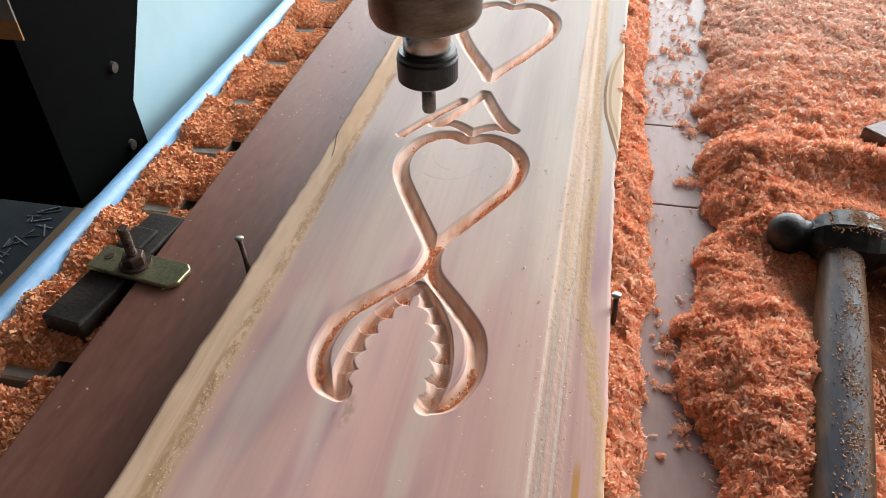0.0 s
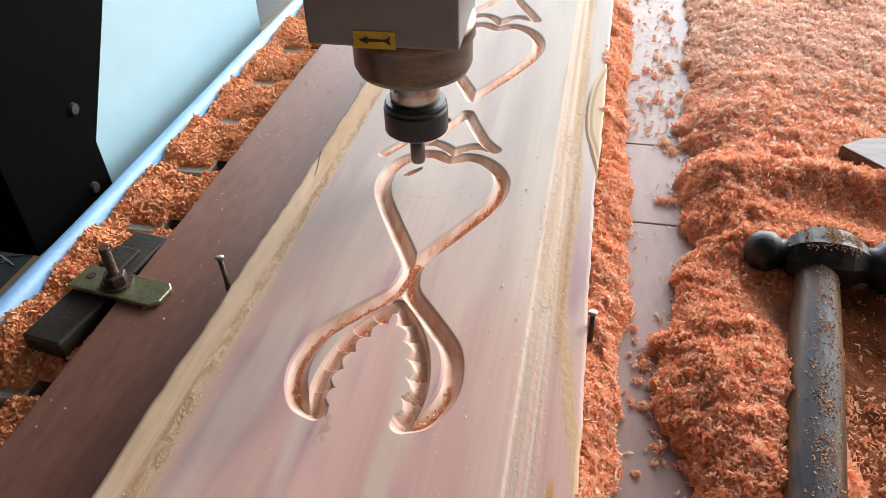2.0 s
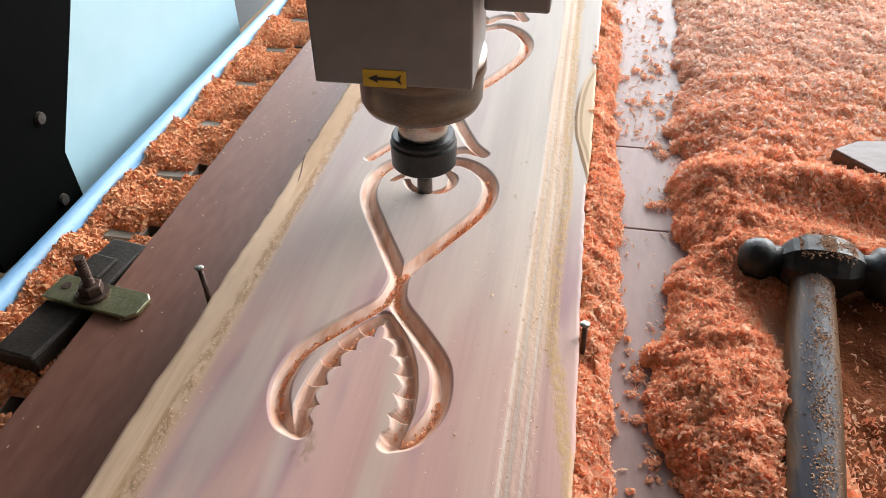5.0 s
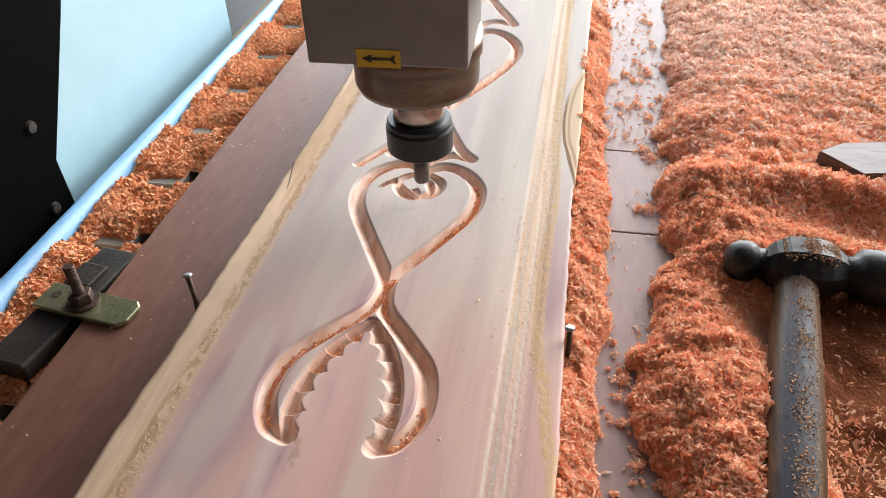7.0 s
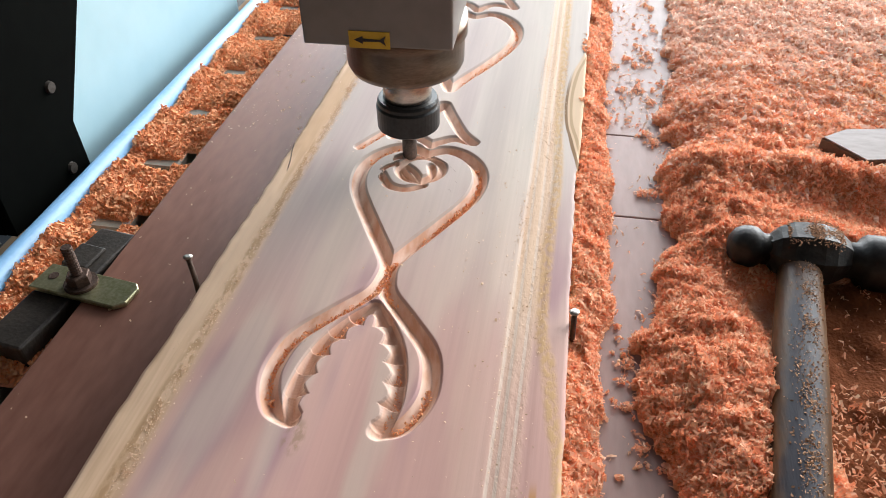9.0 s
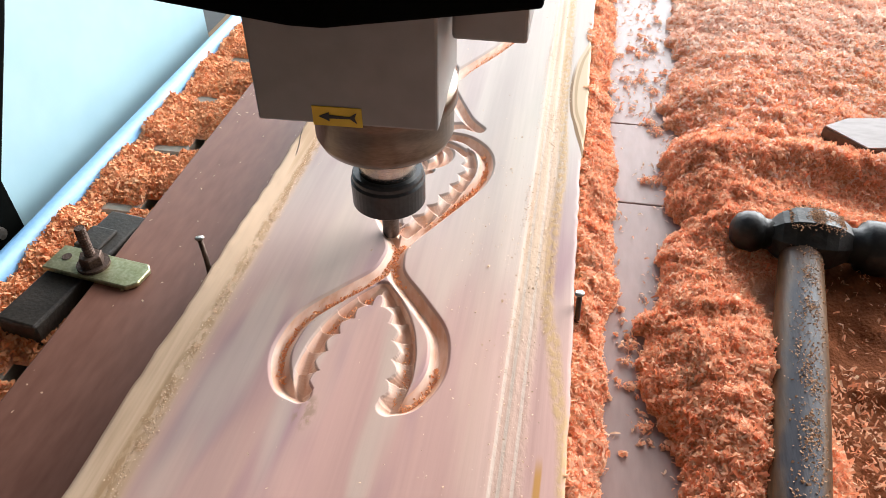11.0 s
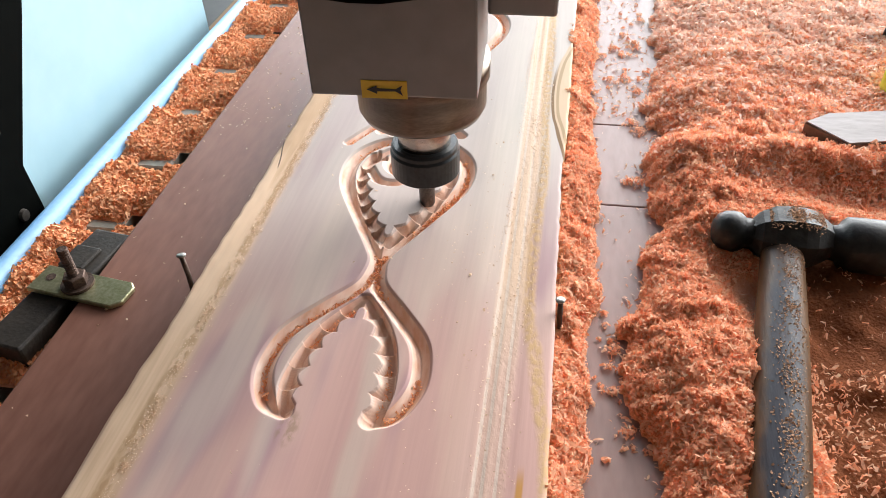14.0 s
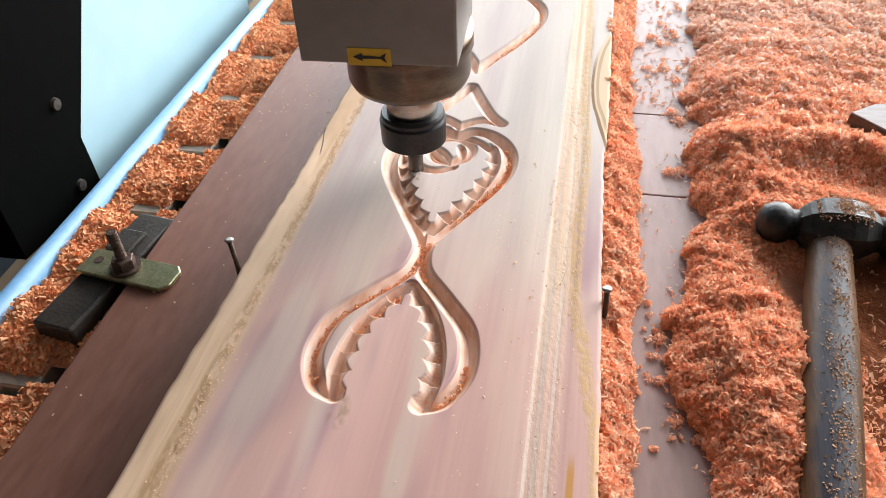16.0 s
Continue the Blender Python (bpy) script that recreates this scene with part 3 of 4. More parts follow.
def depth_of(st, X, Y):
    """Depth of one groove over a set of places, and how far along it each place lies."""
    q = st["q"]
    seg = np.r_[0, np.cumsum(np.hypot(*np.diff(q, axis=0).T))]
    dep, s = np.zeros(len(X)), np.zeros(len(X))
    near = np.nonzero((X > q[:, 0].min() - 0.008) & (X < q[:, 0].max() + 0.008) & (Y > q[:, 1].min() - 0.008) & (Y < q[:, 1].max() + 0.008))[0]
    tang = np.gradient(q, axis=0)
    for c in np.array_split(near, max(1, len(near) // 4000)):
        if not len(c):
            continue
        d2 = (X[c, None] - q[None, :, 0]) ** 2 + (Y[c, None] - q[None, :, 1]) ** 2
        k = d2.argmin(1)
        d = np.sqrt(d2[np.arange(len(c)), k])
        s[c] = seg[k]
        w, deep = st["w"], st["d"]
        if st["scallop"]:
            ph = (seg[k] / 0.0122) % 1.0
            cross = tang[k, 0] * (Y[c] - q[k, 1]) - tang[k, 1] * (X[c] - q[k, 0])
            inner = cross * st["scallop"] < 0
            # lobes of standing wood between cusps, and a floor that steps down from notch to notch
            w_in = 0.0030 + 0.0036 * np.abs(2 * ph - 1) ** 1.4 * np.where(ph > 0.5, 1.0, 0.8)
            deep = st["d"] * (0.42 + 0.58 * ph)
            dep[c] = deep * np.where(inner, np.clip(1 - d / w_in, 0, 1) ** 0.8, np.clip((st["w"] - d) / 0.0016, 0, 1))
        else:
            dep[c] = 0.82 * deep * np.clip(1 - d / (1.13 * w), 0, 1) ** 0.92
    return dep, s / max(seg[-1], 1e-6)


def build_board():
    fx = np.arange(AX - 0.054, AX + 0.046, 0.00034)
    xs = np.r_[np.linspace(-0.152, fx[0] - 0.0015, 22), fx, np.linspace(fx[-1] + 0.0015, 0.026, 24)]
    ys = np.r_[np.linspace(-0.5, 0.165, 90), np.arange(0.172, 0.458, 0.00036), np.arange(0.459, 0.70, 0.0010), np.linspace(0.705, 1.6, 60)]
    X, Y = np.meshgrid(xs, ys)
    nx, ny = len(xs), len(ys)
    # the waney edge wanders
    wav = (lumps(Y, 0 * Y, 0.045, 3) - 0.5) * 0.0012 + (lumps(Y, 0 * Y + 3, 0.007, 4) - 0.5) * 0.0013 + np.interp(Y, [0.10, 0.25, 0.40], [-0.0042, -0.0008, 0.0018])
    fall = np.clip((-0.126 - X) / 0.026, 0, 1)
    edge = np.interp(Y, [0.17, 0.25, 0.34, 0.372, 0.39, 0.45, 0.55, 0.68], [-0.0010, -0.0020, -0.0026, -0.0030, -0.0016, -0.0004, 0.0, 0.0022]) + 0.0008 * (lumps(Y, 0 * Y, 0.006, 6) - 0.5)
    Xw = X + wav * fall + edge * np.clip((X - 0.006) / 0.018, 0, 1)
    fixed, moving, when, along = np.zeros(X.size), np.zeros(X.size), np.full(X.size, -1), np.zeros(X.size)
    xf, yf = X.ravel(), Y.ravel()
    for k, st in enumerate(STROKES):
        dep, s = depth_of(st, xf, yf)
        if st["t0"] is None:
            fixed = np.maximum(fixed, dep)
        else:
            m = dep > moving
            moving[m], when[m], along[m] = dep[m], k, s[m]
    z = TOP - np.maximum(fixed, moving)
    # plane marks and the ragged, lower sapwood edge
    z = z - fall.ravel() * 0.0004 * lumps(xf, yf * 0.25, 0.003, 8) - fall.ravel() ** 16 * 0.0006 * lumps(yf, xf, 0.005, 9)
    for gx, gd in ((-0.0005, 0.0008), (0.006, 0.0007), (0.0105, 0.0005)):
        z = z - gd * np.exp(-((xf - gx - 0.004 * (yf - 0.35)) / 0.0009) ** 2)
    V = np.c_[Xw.ravel(), yf, z]
    i = np.arange((ny - 1) * nx).reshape(ny - 1, nx)[:, :-1].ravel()
    Q = np.c_[i, i + 1, i + 1 + nx, i + nx]
    mi = np.zeros(len(Q), int)
    # sides and underside
    rim = np.r_[np.arange(nx), np.arange(1, ny) * nx + nx - 1, (ny - 1) * nx + np.arange(nx - 2, -1, -1), np.arange(ny - 2, 0, -1) * nx]
    low = V[rim].copy()
    low[:, 2] = BASE
    n0 = len(V)
    V = np.vstack([V, low])
    k = np.arange(len(rim))
    k2 = (k + 1) % len(rim)
    side = np.c_[rim[k2], rim[k], n0 + k, n0 + k2]
    Q2 = np.vstack([Q, side])
    mi2 = np.r_[mi, np.full(len(side), 1)]
    ob = mesh_from("carved_board", V, Q2, [WOOD, BARK], mi2, smooth=False)
    ob.data.polygons.foreach_set("use_smooth", np.r_[np.ones(len(Q), bool), np.zeros(len(side), bool)])
    tagged(ob, "pinkish hardwood plank with waney edge and carved scrolls", "plank")
    # wood still standing in the grooves that the cutter has yet to reach: pieces that give way in its path
    pieces = []
    fm, mm, ww, aa = (v[Q].mean(1) for v in (fixed, moving, np.where(when < 0, 0, when).astype(float), along))
    wq = when[Q].max(1)
    xm = V[Q][:, :, 0].mean(1)
    claimed = np.zeros(len(Q), bool)
    ok = (mm > 0.00001) & (mm > fm) & (wq >= 0)
    for kk, st in enumerate(STROKES):
        if st["t0"] is None:
            continue
        length = np.hypot(*np.diff(st["q"], axis=0).T).sum()
        nseg = max(1, int(round(length / 0.008)))
        al = along[Q].max(1)
        for j in range(nseg):
            sel = ok & (wq == kk) & (np.minimum((al * nseg).astype(int), nseg - 1) == j)
            if sel.sum() < 4:
                continue
            hit = np.zeros(n0, bool)
            hit[Q[sel]] = True
            touch = hit[Q].any(1)
            hit[Q[touch]] = True
            take = (hit[Q].any(1) & ~ok & ~claimed & (xm > xs[22])) | sel
            claimed |= take
            q = Q[take]
            used, inv = np.unique(q, return_inverse=True)
            inv = inv.reshape(q.shape)
            top = V[used].copy()
            top[:, 2] = TOP - fixed[used] + 0.00004
            bot = top.copy()
            bot[:, 2] -= 0.0045
            n = len(used)
            e = np.vstack([inv[:, [a, (a + 1) % 4]] for a in range(4)])
            have = {tuple(r) for r in e.tolist()}
            edge = np.array([r for r in e.tolist() if (r[1], r[0]) not in have])
            walls = np.c_[edge[:, 1], edge[:, 0], edge[:, 0] + n, edge[:, 1] + n]
            allq = np.vstack([inv, inv[:, ::-1] + n, walls])
            p = mesh_from("uncut_wood", np.vstack([top, bot]), allq, [WOOD])
            p.parent = ob
            tagged(p, kind="stuff")
            t = st["t0"] + (st["t1"] - st["t0"]) * (j + 0.5) / nseg
            pieces.append((p, t, st["d"] + 0.0008))
    return ob, pieces


board, uncut = build_board()

# ---------- shavings ----------


def flakes(name, P, size, curl, material, label, seed, flat=0.5, wide=0.25):
    """Small curled strips of wood at the places P."""
    rg = np.random.RandomState(seed)
    n = len(P)
    L = size * (0.45 + 1.1 * rg.rand(n) ** 1.5)
    W = L * wide * (0.5 + rg.rand(n))
    C = L * curl * (rg.rand(n) - 0.15)
    yaw, pitch, roll = rg.rand(n) * 2 * math.pi, (rg.rand(n) - 0.5) * 2 * flat, (rg.rand(n) - 0.5) * 2.4 * flat
    loc = np.zeros((n, 6, 3))
    for i, (a, h) in enumerate(((-0.5, 0), (0.0, 1), (0.5, 0))):
        for j, b in enumerate((-0.5, 0.5)):
            loc[:, i * 2 + j] = np.c_[a * L, b * W * (1.0 if h else 0.55), C * h]
    cy, sy, cp, sp, cr, sr = np.cos(yaw), np.sin(yaw), np.cos(pitch), np.sin(pitch), np.cos(roll), np.sin(roll)
    x, y, z = loc[..., 0], loc[..., 1], loc[..., 2]
    y, z = y * cr[:, None] - z * sr[:, None], y * sr[:, None] + z * cr[:, None]
    x, z = x * cp[:, None] - z * sp[:, None], x * sp[:, None] + z * cp[:, None]
    x, y = x * cy[:, None] - y * sy[:, None], x * sy[:, None] + y * cy[:, None]
    V = np.stack([x, y, z], -1) + P[:, None, :]
    b = (np.arange(n) * 6)[:, None]
    Q = np.vstack([b + np.array([0, 2, 3, 1]), b + np.array([2, 4, 5, 3])])
    ob = mesh_from(name, V.reshape(-1, 3), Q, [material])
    return tagged(ob, label, "wood shavings", kind="stuff")


EDGE_Y = [-0.5, 0.10, 0.185, 0.197, 0.214, 0.242, 0.263, 0.295, 0.315, 0.350, 0.373, 0.389, 0.411, 0.446, 0.482, 0.525, 0.558, 0.593, 0.658, 0.9, 1.6]
EDGE_X = [0.09, 0.074, 0.070, 0.068, 0.060, 0.060, 0.058, 0.067, 0.069, 0.082, 0.075, 0.079, 0.070, 0.086, 0.076, 0.087, 0.092, 0.087, 0.097, 0.10, 0.10]


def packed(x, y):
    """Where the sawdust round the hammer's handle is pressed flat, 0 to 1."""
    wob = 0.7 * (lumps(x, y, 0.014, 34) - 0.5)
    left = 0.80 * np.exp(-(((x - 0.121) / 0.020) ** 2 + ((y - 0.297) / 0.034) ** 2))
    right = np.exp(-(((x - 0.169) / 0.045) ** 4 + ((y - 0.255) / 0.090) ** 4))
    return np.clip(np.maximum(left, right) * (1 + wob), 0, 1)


def pile(x, y):
    """Height of the shavings on the maroon boards right of the carved board."""
    e = np.interp(y, EDGE_Y, EDGE_X) + (lumps(x, y, 0.011, 21) - 0.5) * 0.008 + (lumps(x, y, 0.004, 20) - 0.5) * 0.006
    t = np.clip((x - e) / np.interp(y, [0.40, 0.50], [0.022, 0.045]), 0, 1)
    rough = np.interp(y, [0.40, 0.50], [1.0, 0.55])
    body = t ** 0.6 * (np.interp(y, [0.2, 0.4], [0.0060, 0.0085]) + 0.006 * lumps(x, y, 0.045, 22) + rough * (0.0045 * lumps(x, y, 0.019, 23) + 0.0048 * lumps(x, y, 0.0085, 24) + 0.0030 * lumps(x, y, 0.0042, 18)))
    # ridges that run across, and the hollows round the hammer
    body = body + t * 0.007 * lumps(x * 0.35, y, 0.020, 25) ** 2 * np.interp(y, [0.30, 0.34, 0.42, 0.5], [0, 1, 1, 0.35])
    body = body + 0.007 * np.exp(-(((x - 0.150) / 0.05) ** 2 + ((y - 0.408) / 0.011) ** 2))
    hollow = np.exp(-(((x - 0.195) / 0.055) ** 2 + ((y - 0.375) / 0.020) ** 2)) + packed(x, y)
    body = body * (1 - 0.75 * np.clip(hollow, 0, 1))
    ridge_x = 0.0330 + 0.011 * lumps(y, 0 * y, 0.017, 26) + 0.004 * (lumps(y, x, 0.005, 28) - 0.5)
    ridge = 0.0150 * np.clip(1 - (x - 0.0265) / (ridge_x - 0.0265 + 0.004), 0, 1) ** 0.6 * (0.45 + 0.5 * lumps(y, x, 0.018, 27) + 0.35 * lumps(y, x, 0.006, 29)) * (1 - 0.6 * np.exp(-((y - 0.247) / 0.010) ** 2) * (x < 0.034))
    return np.where(x < 0.047, ridge, body)


def left_heap(x, y):
    """Height of the shavings on the slotted bed, thin over the slots' near lips."""
    ph = ((y - np.where(x < -0.2458, 0.329, 0.338)) / 0.0695) % 1.0
    lip = np.clip((ph - 0.10) / 0.22, 0, 1) ** 0.7 * np.clip((0.90 - ph) / 0.05, 0, 1)
    near_pipe = np.clip(1 - (x + 0.283) / 0.0150, 0, 1) ** 0.7
    h = 0.0060 * near_pipe * (0.45 + lumps(x, y, 0.013, 31)) + lip * (0.0015 + 0.0085 * lumps(x, y, 0.022, 32) * (0.4 + 0.6 * lumps(x, y, 0.009, 33)))
    return h


def ground_sheet(name, fn, x0, x1, y0, y1, step, base, label, drop=0.0006):
    xs, ys = np.arange(x0, x1, step), np.arange(y0, y1, step)
    X, Y = np.meshgrid(xs, ys)
    h = fn(X, Y)
    V = np.c_[X.ravel(), Y.ravel(), base + h.ravel() - drop]
    nx = len(xs)
    i = np.arange((len(ys) - 1) * nx).reshape(len(ys) - 1, nx)[:, :-1].ravel()
    Q = np.c_[i, i + 1, i + 1 + nx, i + nx]
    Q = Q[(h.ravel()[Q] > 0.0007).any(1)]
    used, inv = np.unique(Q, return_inverse=True)
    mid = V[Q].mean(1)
    # darker material only right of the handle, where its colour carries the shade
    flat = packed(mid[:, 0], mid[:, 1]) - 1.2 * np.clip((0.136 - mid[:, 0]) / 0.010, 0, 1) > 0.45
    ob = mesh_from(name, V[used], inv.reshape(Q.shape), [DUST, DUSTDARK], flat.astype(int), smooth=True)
    return tagged(ob, label, "sawdust", kind="stuff")


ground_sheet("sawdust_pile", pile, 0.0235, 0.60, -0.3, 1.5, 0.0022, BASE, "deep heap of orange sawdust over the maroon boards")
ground_sheet("sawdust_pile", left_heap, -0.2805, -0.222, -0.3, 1.4, 0.0025, BED, "orange sawdust heaped between pipe and maroon board")


def scatter(fn, x0, x1, y0, y1, n, base, seed, least=0.0008, lift=0.0009, thin=lambda x, y: 0 * x):
    rg = np.random.RandomState(seed)
    x, y = x0 + (x1 - x0) * rg.rand(n), y0 + (y1 - y0) * rg.rand(n)
    h = fn(x, y)
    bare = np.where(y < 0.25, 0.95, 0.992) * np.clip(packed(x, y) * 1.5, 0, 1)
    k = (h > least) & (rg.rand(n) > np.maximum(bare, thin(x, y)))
    return np.c_[x[k], y[k], base + h[k] + lift * (rg.rand(k.sum()) - 0.2)]


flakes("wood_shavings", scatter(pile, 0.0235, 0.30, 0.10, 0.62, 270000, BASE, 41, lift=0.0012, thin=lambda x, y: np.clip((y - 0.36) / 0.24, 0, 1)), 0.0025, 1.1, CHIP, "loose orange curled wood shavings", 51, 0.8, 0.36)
flakes("wood_shavings", scatter(pile, 0.0235, 0.24, 0.10, 0.38, 130000, BASE, 44, lift=0.0022), 0.0024, 1.3, CHIP, "fine loose orange curled shavings", 54, 0.9, 0.32)
flakes("wood_shavings", scatter(pile, 0.0235, 0.55, 0.36, 1.30, 270000, BASE, 42, lift=0.0012, thin=lambda x, y: 1 - np.clip((y - 0.36) / 0.24, 0, 1)), 0.0036, 0.8, PALECHIP, "orange wood shavings, paler for the stronger light at the far end", 52, 0.7, 0.40)
flakes("wood_shavings", scatter(pile, 0.0235, 0.047, 0.10, 0.70, 36000, BASE, 45, lift=0.0030), 0.0030, 1.0, CHIP, "orange shavings banked along the plank", 55, 0.9, 0.32)
flakes("wood_shavings", scatter(left_heap, -0.2805, -0.222, 0.08, 0.95, 80000, BED, 43, thin=lambda x, y: np.where(x > -0.272, 0.25, 0.0), lift=0.0014), 0.0030, 0.8, FINECHIP, "loose orange shavings between pipe and maroon board", 53, 0.7, 0.42)


def clumps(places, seed):
    """Small heaps of shavings at rows of x, y, radius."""
    rg = np.random.RandomState(seed)
    P = []
    for x, y, r in places:
        n = int(26 * (r / 0.003) ** 2) + 5
        a = rg.randn(n, 2) * r * 0.5
        P.append(np.c_[x + a[:, 0], y + a[:, 1], BASE + 0.0005 + 0.7 * r * np.exp(-(a ** 2).sum(1) / (0.5 * r * r)) * rg.rand(n)])
    return np.vstack(P)


rgk = np.random.RandomState(31)
spots = [(0.069, 0.462, 0.005), (0.074, 0.452, 0.005), (0.064, 0.391, 0.004), (0.070, 0.392, 0.005), (0.053, 0.252, 0.0045), (0.050, 0.241, 0.003), (0.052, 0.227, 0.003), (0.058, 0.205, 0.004), (0.049, 0.268, 0.002)]
spots += [(0.040 + 0.030 * rgk.rand(), 0.19 + 0.09 * rgk.rand(), 0.0008 + 0.0012 * rgk.rand()) for _ in range(26)]
spots += [(0.040 + 0.045 * rgk.rand() ** 0.8, 0.46 + 0.34 * rgk.rand(), 0.0012 + 0.0032 * rgk.rand() ** 2) for _ in range(60)]
flakes("wood_shavings", clumps(spots, 32), 0.0020, 0.9, CHIP, "small stray tufts of orange shavings on the maroon board", 33, 0.8, 0.42)


def crumbs(n, x0, x1, y0, y1, z, seed, size=0.0016, keep=None, label="pale sawdust crumbs", material=CRUMB, wide=0.6):
    rg = np.random.RandomState(seed)
    x, y = x0 + (x1 - x0) * rg.rand(n), y0 + (y1 - y0) * rg.rand(n)
    if keep is not None:
        k = rg.rand(n) < keep(x, y)
        x, y = x[k], y[k]
    return flakes("sawdust_crumbs", np.c_[x, y, np.full(len(x), z)], size, 0.4, material, label, seed + 1, 0.5, wide)


crumbs(48000, -0.152, -0.126, 0.05, 0.75, TOP + 0.0001, 61, 0.0006, lambda x, y: np.exp(-((x + 0.1375 - 0.02 * np.clip(y - 0.3, 0, 1)) / 0.0026) ** 2) * (0.25 + lumps(x, y, 0.006, 62) ** 2) + 0.04 * lumps(x, y * 0.3, 0.008, 60) ** 3, "tan crumbs on the rough sapwood edge")
crumbs(16000, -0.006, 0.014, 0.05, 0.85, TOP + 0.0000, 63, 0.0007, lambda x, y: lumps(x, y * 0.10, 0.003, 64) ** 2 * (0.3 + 0.9 * np.clip((y - 0.2) * 6, 0, 1)), "tan crumbs in the scored grain")
crumbs(900, -0.034, -0.004, 0.10, 0.40, TOP + 0.0002, 71, 0.0007, lambda x, y: lumps(x, y * 0.5, 0.008, 72) ** 3, "tan crumbs drifted beside the scored grain")
crumbs(700, -0.118, 0.0, 0.08, 0.7, TOP + 0.0003, 65, 0.0012, lambda x, y: 0.5 * (lumps(x, y, 0.03, 66) ** 2), "fine dust specks on the planed face")
crumbs(1500, -0.220, -0.155, 0.10, 0.7, BASE + 0.0003, 67, 0.0014, lambda x, y: 0.3 * lumps(x, y, 0.03, 68) ** 3 + np.where(y > 0.42, 0.6 * lumps(x, y, 0.02, 59), 0), "dust specks on the maroon board")
crumbs(7000, 0.036, 0.085, 0.10, 0.85, BASE + 0.0006, 69, 0.0030, lambda x, y: lumps(x, y, 0.02, 70) ** 4 * 0.25 + 0.7 * lumps(x, y, 0.012, 73) * np.exp(-((x - np.interp(y, EDGE_Y, EDGE_X)) / 0.006) ** 2) + np.where(y > 0.47, 0.22, 0), "stray shavings on the maroon board", CHIP, 0.3)

# shavings packed in the grooves
rgc = np.random.RandomState(77)
tufts = []
for st, a, b, n in ((STROKES[0], 0.62, 0.80, 260), (STROKES[0], 0.02, 0.13, 160), (STROKES[0], 0.34, 0.48, 300), (STROKES[0], 0.55, 0.86, 420), (STROKES[7], 0.05, 0.47, 620), (STROKES[7], 0.84, 0.96, 120), (STROKES[4], 0.1, 0.95, 420),
                    (STROKES[11], 0.1, 0.95, 160), (STROKES[8], 0.05, 0.5, 150), (STROKES[1], 0.5, 1.0, 90), (STROKES[14], 0.0, 1.0, 260)):
    q = st["q"]
    k = (len(q) * (a + (b - a) * rgc.rand(n))).astype(int).clip(0, len(q) - 1)
    tufts.append(np.c_[q[k] + rgc.randn(n, 2) * 0.0009, TOP - 0.8 * st["d"] + 0.0002 + 0.0022 * rgc.rand(n) ** 2])
flakes("wood_shavings", np.vstack(tufts), 0.0016, 0.8, FINECHIP, "orange shavings packed in the carved grooves", 78, 0.9, 0.35)

# ---------- clamp ----------
clamp = tagged(new("hold_down_clamp"), "zinc strap clamp with bolt and nut over a dark bar", "clamp")
clamp.matrix_world = pose(-0.2220, 0.2585, BED, 0, 0, -8)
part("bar", box(-0.030, -0.006, -0.045, 0.048, 0.0, 0.017, 0.0015), BARSTEEL, clamp, "dark worn steel bar")
plate_pts = [(-0.030, -0.0095), (0.022, -0.0095), (0.0265, -0.005), (0.0265, 0.006), (0.023, 0.0095), (-0.030, 0.0095)]
pl = part("strap", prism(plate_pts, 0.0182, 0.0212, 0.0006, 1), ZINC, clamp, "greenish zinc plated strap")
part("strap_hole", lathe([(0.0001, 0.0213), (0.0026, 0.0213), (0.0026, 0.0216), (0.0001, 0.0216)], 16, m=pose(-0.022, 0.001, 0)), RUST, pl)
part("washer", lathe([(0.0032, 0.0212), (0.0085, 0.0212), (0.0085, 0.0228), (0.0032, 0.0228)], 20, m=pose(-0.004, 0, 0)), RUST, clamp)
part("nut", lathe([(0.0032, 0.0229), (0.0062, 0.0229), (0.0062, 0.0278), (0.0056, 0.0284), (0.0032, 0.0284)], 6, m=pose(-0.004, 0, 0)), RUST, clamp, "rusty hexagon nut")
prof = []
for k in range(25):
    z = 0.002 + k * 0.0018
    prof += [(0.0029, z), (0.0025, z + 0.0009)]
part("bolt", lathe(prof, 14, m=pose(-0.004, 0, 0)), RUST, clamp, "threaded rusty bolt")
part("packing_block", box(-0.029, -0.013, 0.013, 0.031, 0.0168, 0.0190, 0.001), BARSTEEL, clamp)


def nail(rows, head_at, tilt):
    n = tagged(new("nail"), "bent steel nail driven beside the plank", "nail", "nails")
    part("shank", sweep(rows, 10), RUST, n, "", True)
    part("head", lathe([(0.0008, -0.0010), (0.0022, -0.0004), (0.0024, 0.0003), (0.0021, 0.0007), (0.0006, 0.0008)], 16, m=Matrix.Translation(head_at) @ pose(0, 0, 0, *tilt)), NAIL, n, "", True)
    return n


nail([(-0.1552, 0.2500, 0.878, 0.0013, 0.0013), (-0.1556, 0.2520, 0.889, 0.0013, 0.0013), (-0.1578, 0.2560, 0.900, 0.0013, 0.0013), (-0.1600, 0.2585, 0.910, 0.0013, 0.0013)], (-0.1602, 0.2588, 0.9108), (-14, -5, 0))
nail([(0.0268, 0.2535, 0.878, 0.0013, 0.0013), (0.0264, 0.2545, 0.894, 0.0013, 0.0013), (0.0260, 0.2555, 0.906, 0.0013, 0.0013)], (0.0259, 0.2557, 0.9066), (-5, -3, 0))

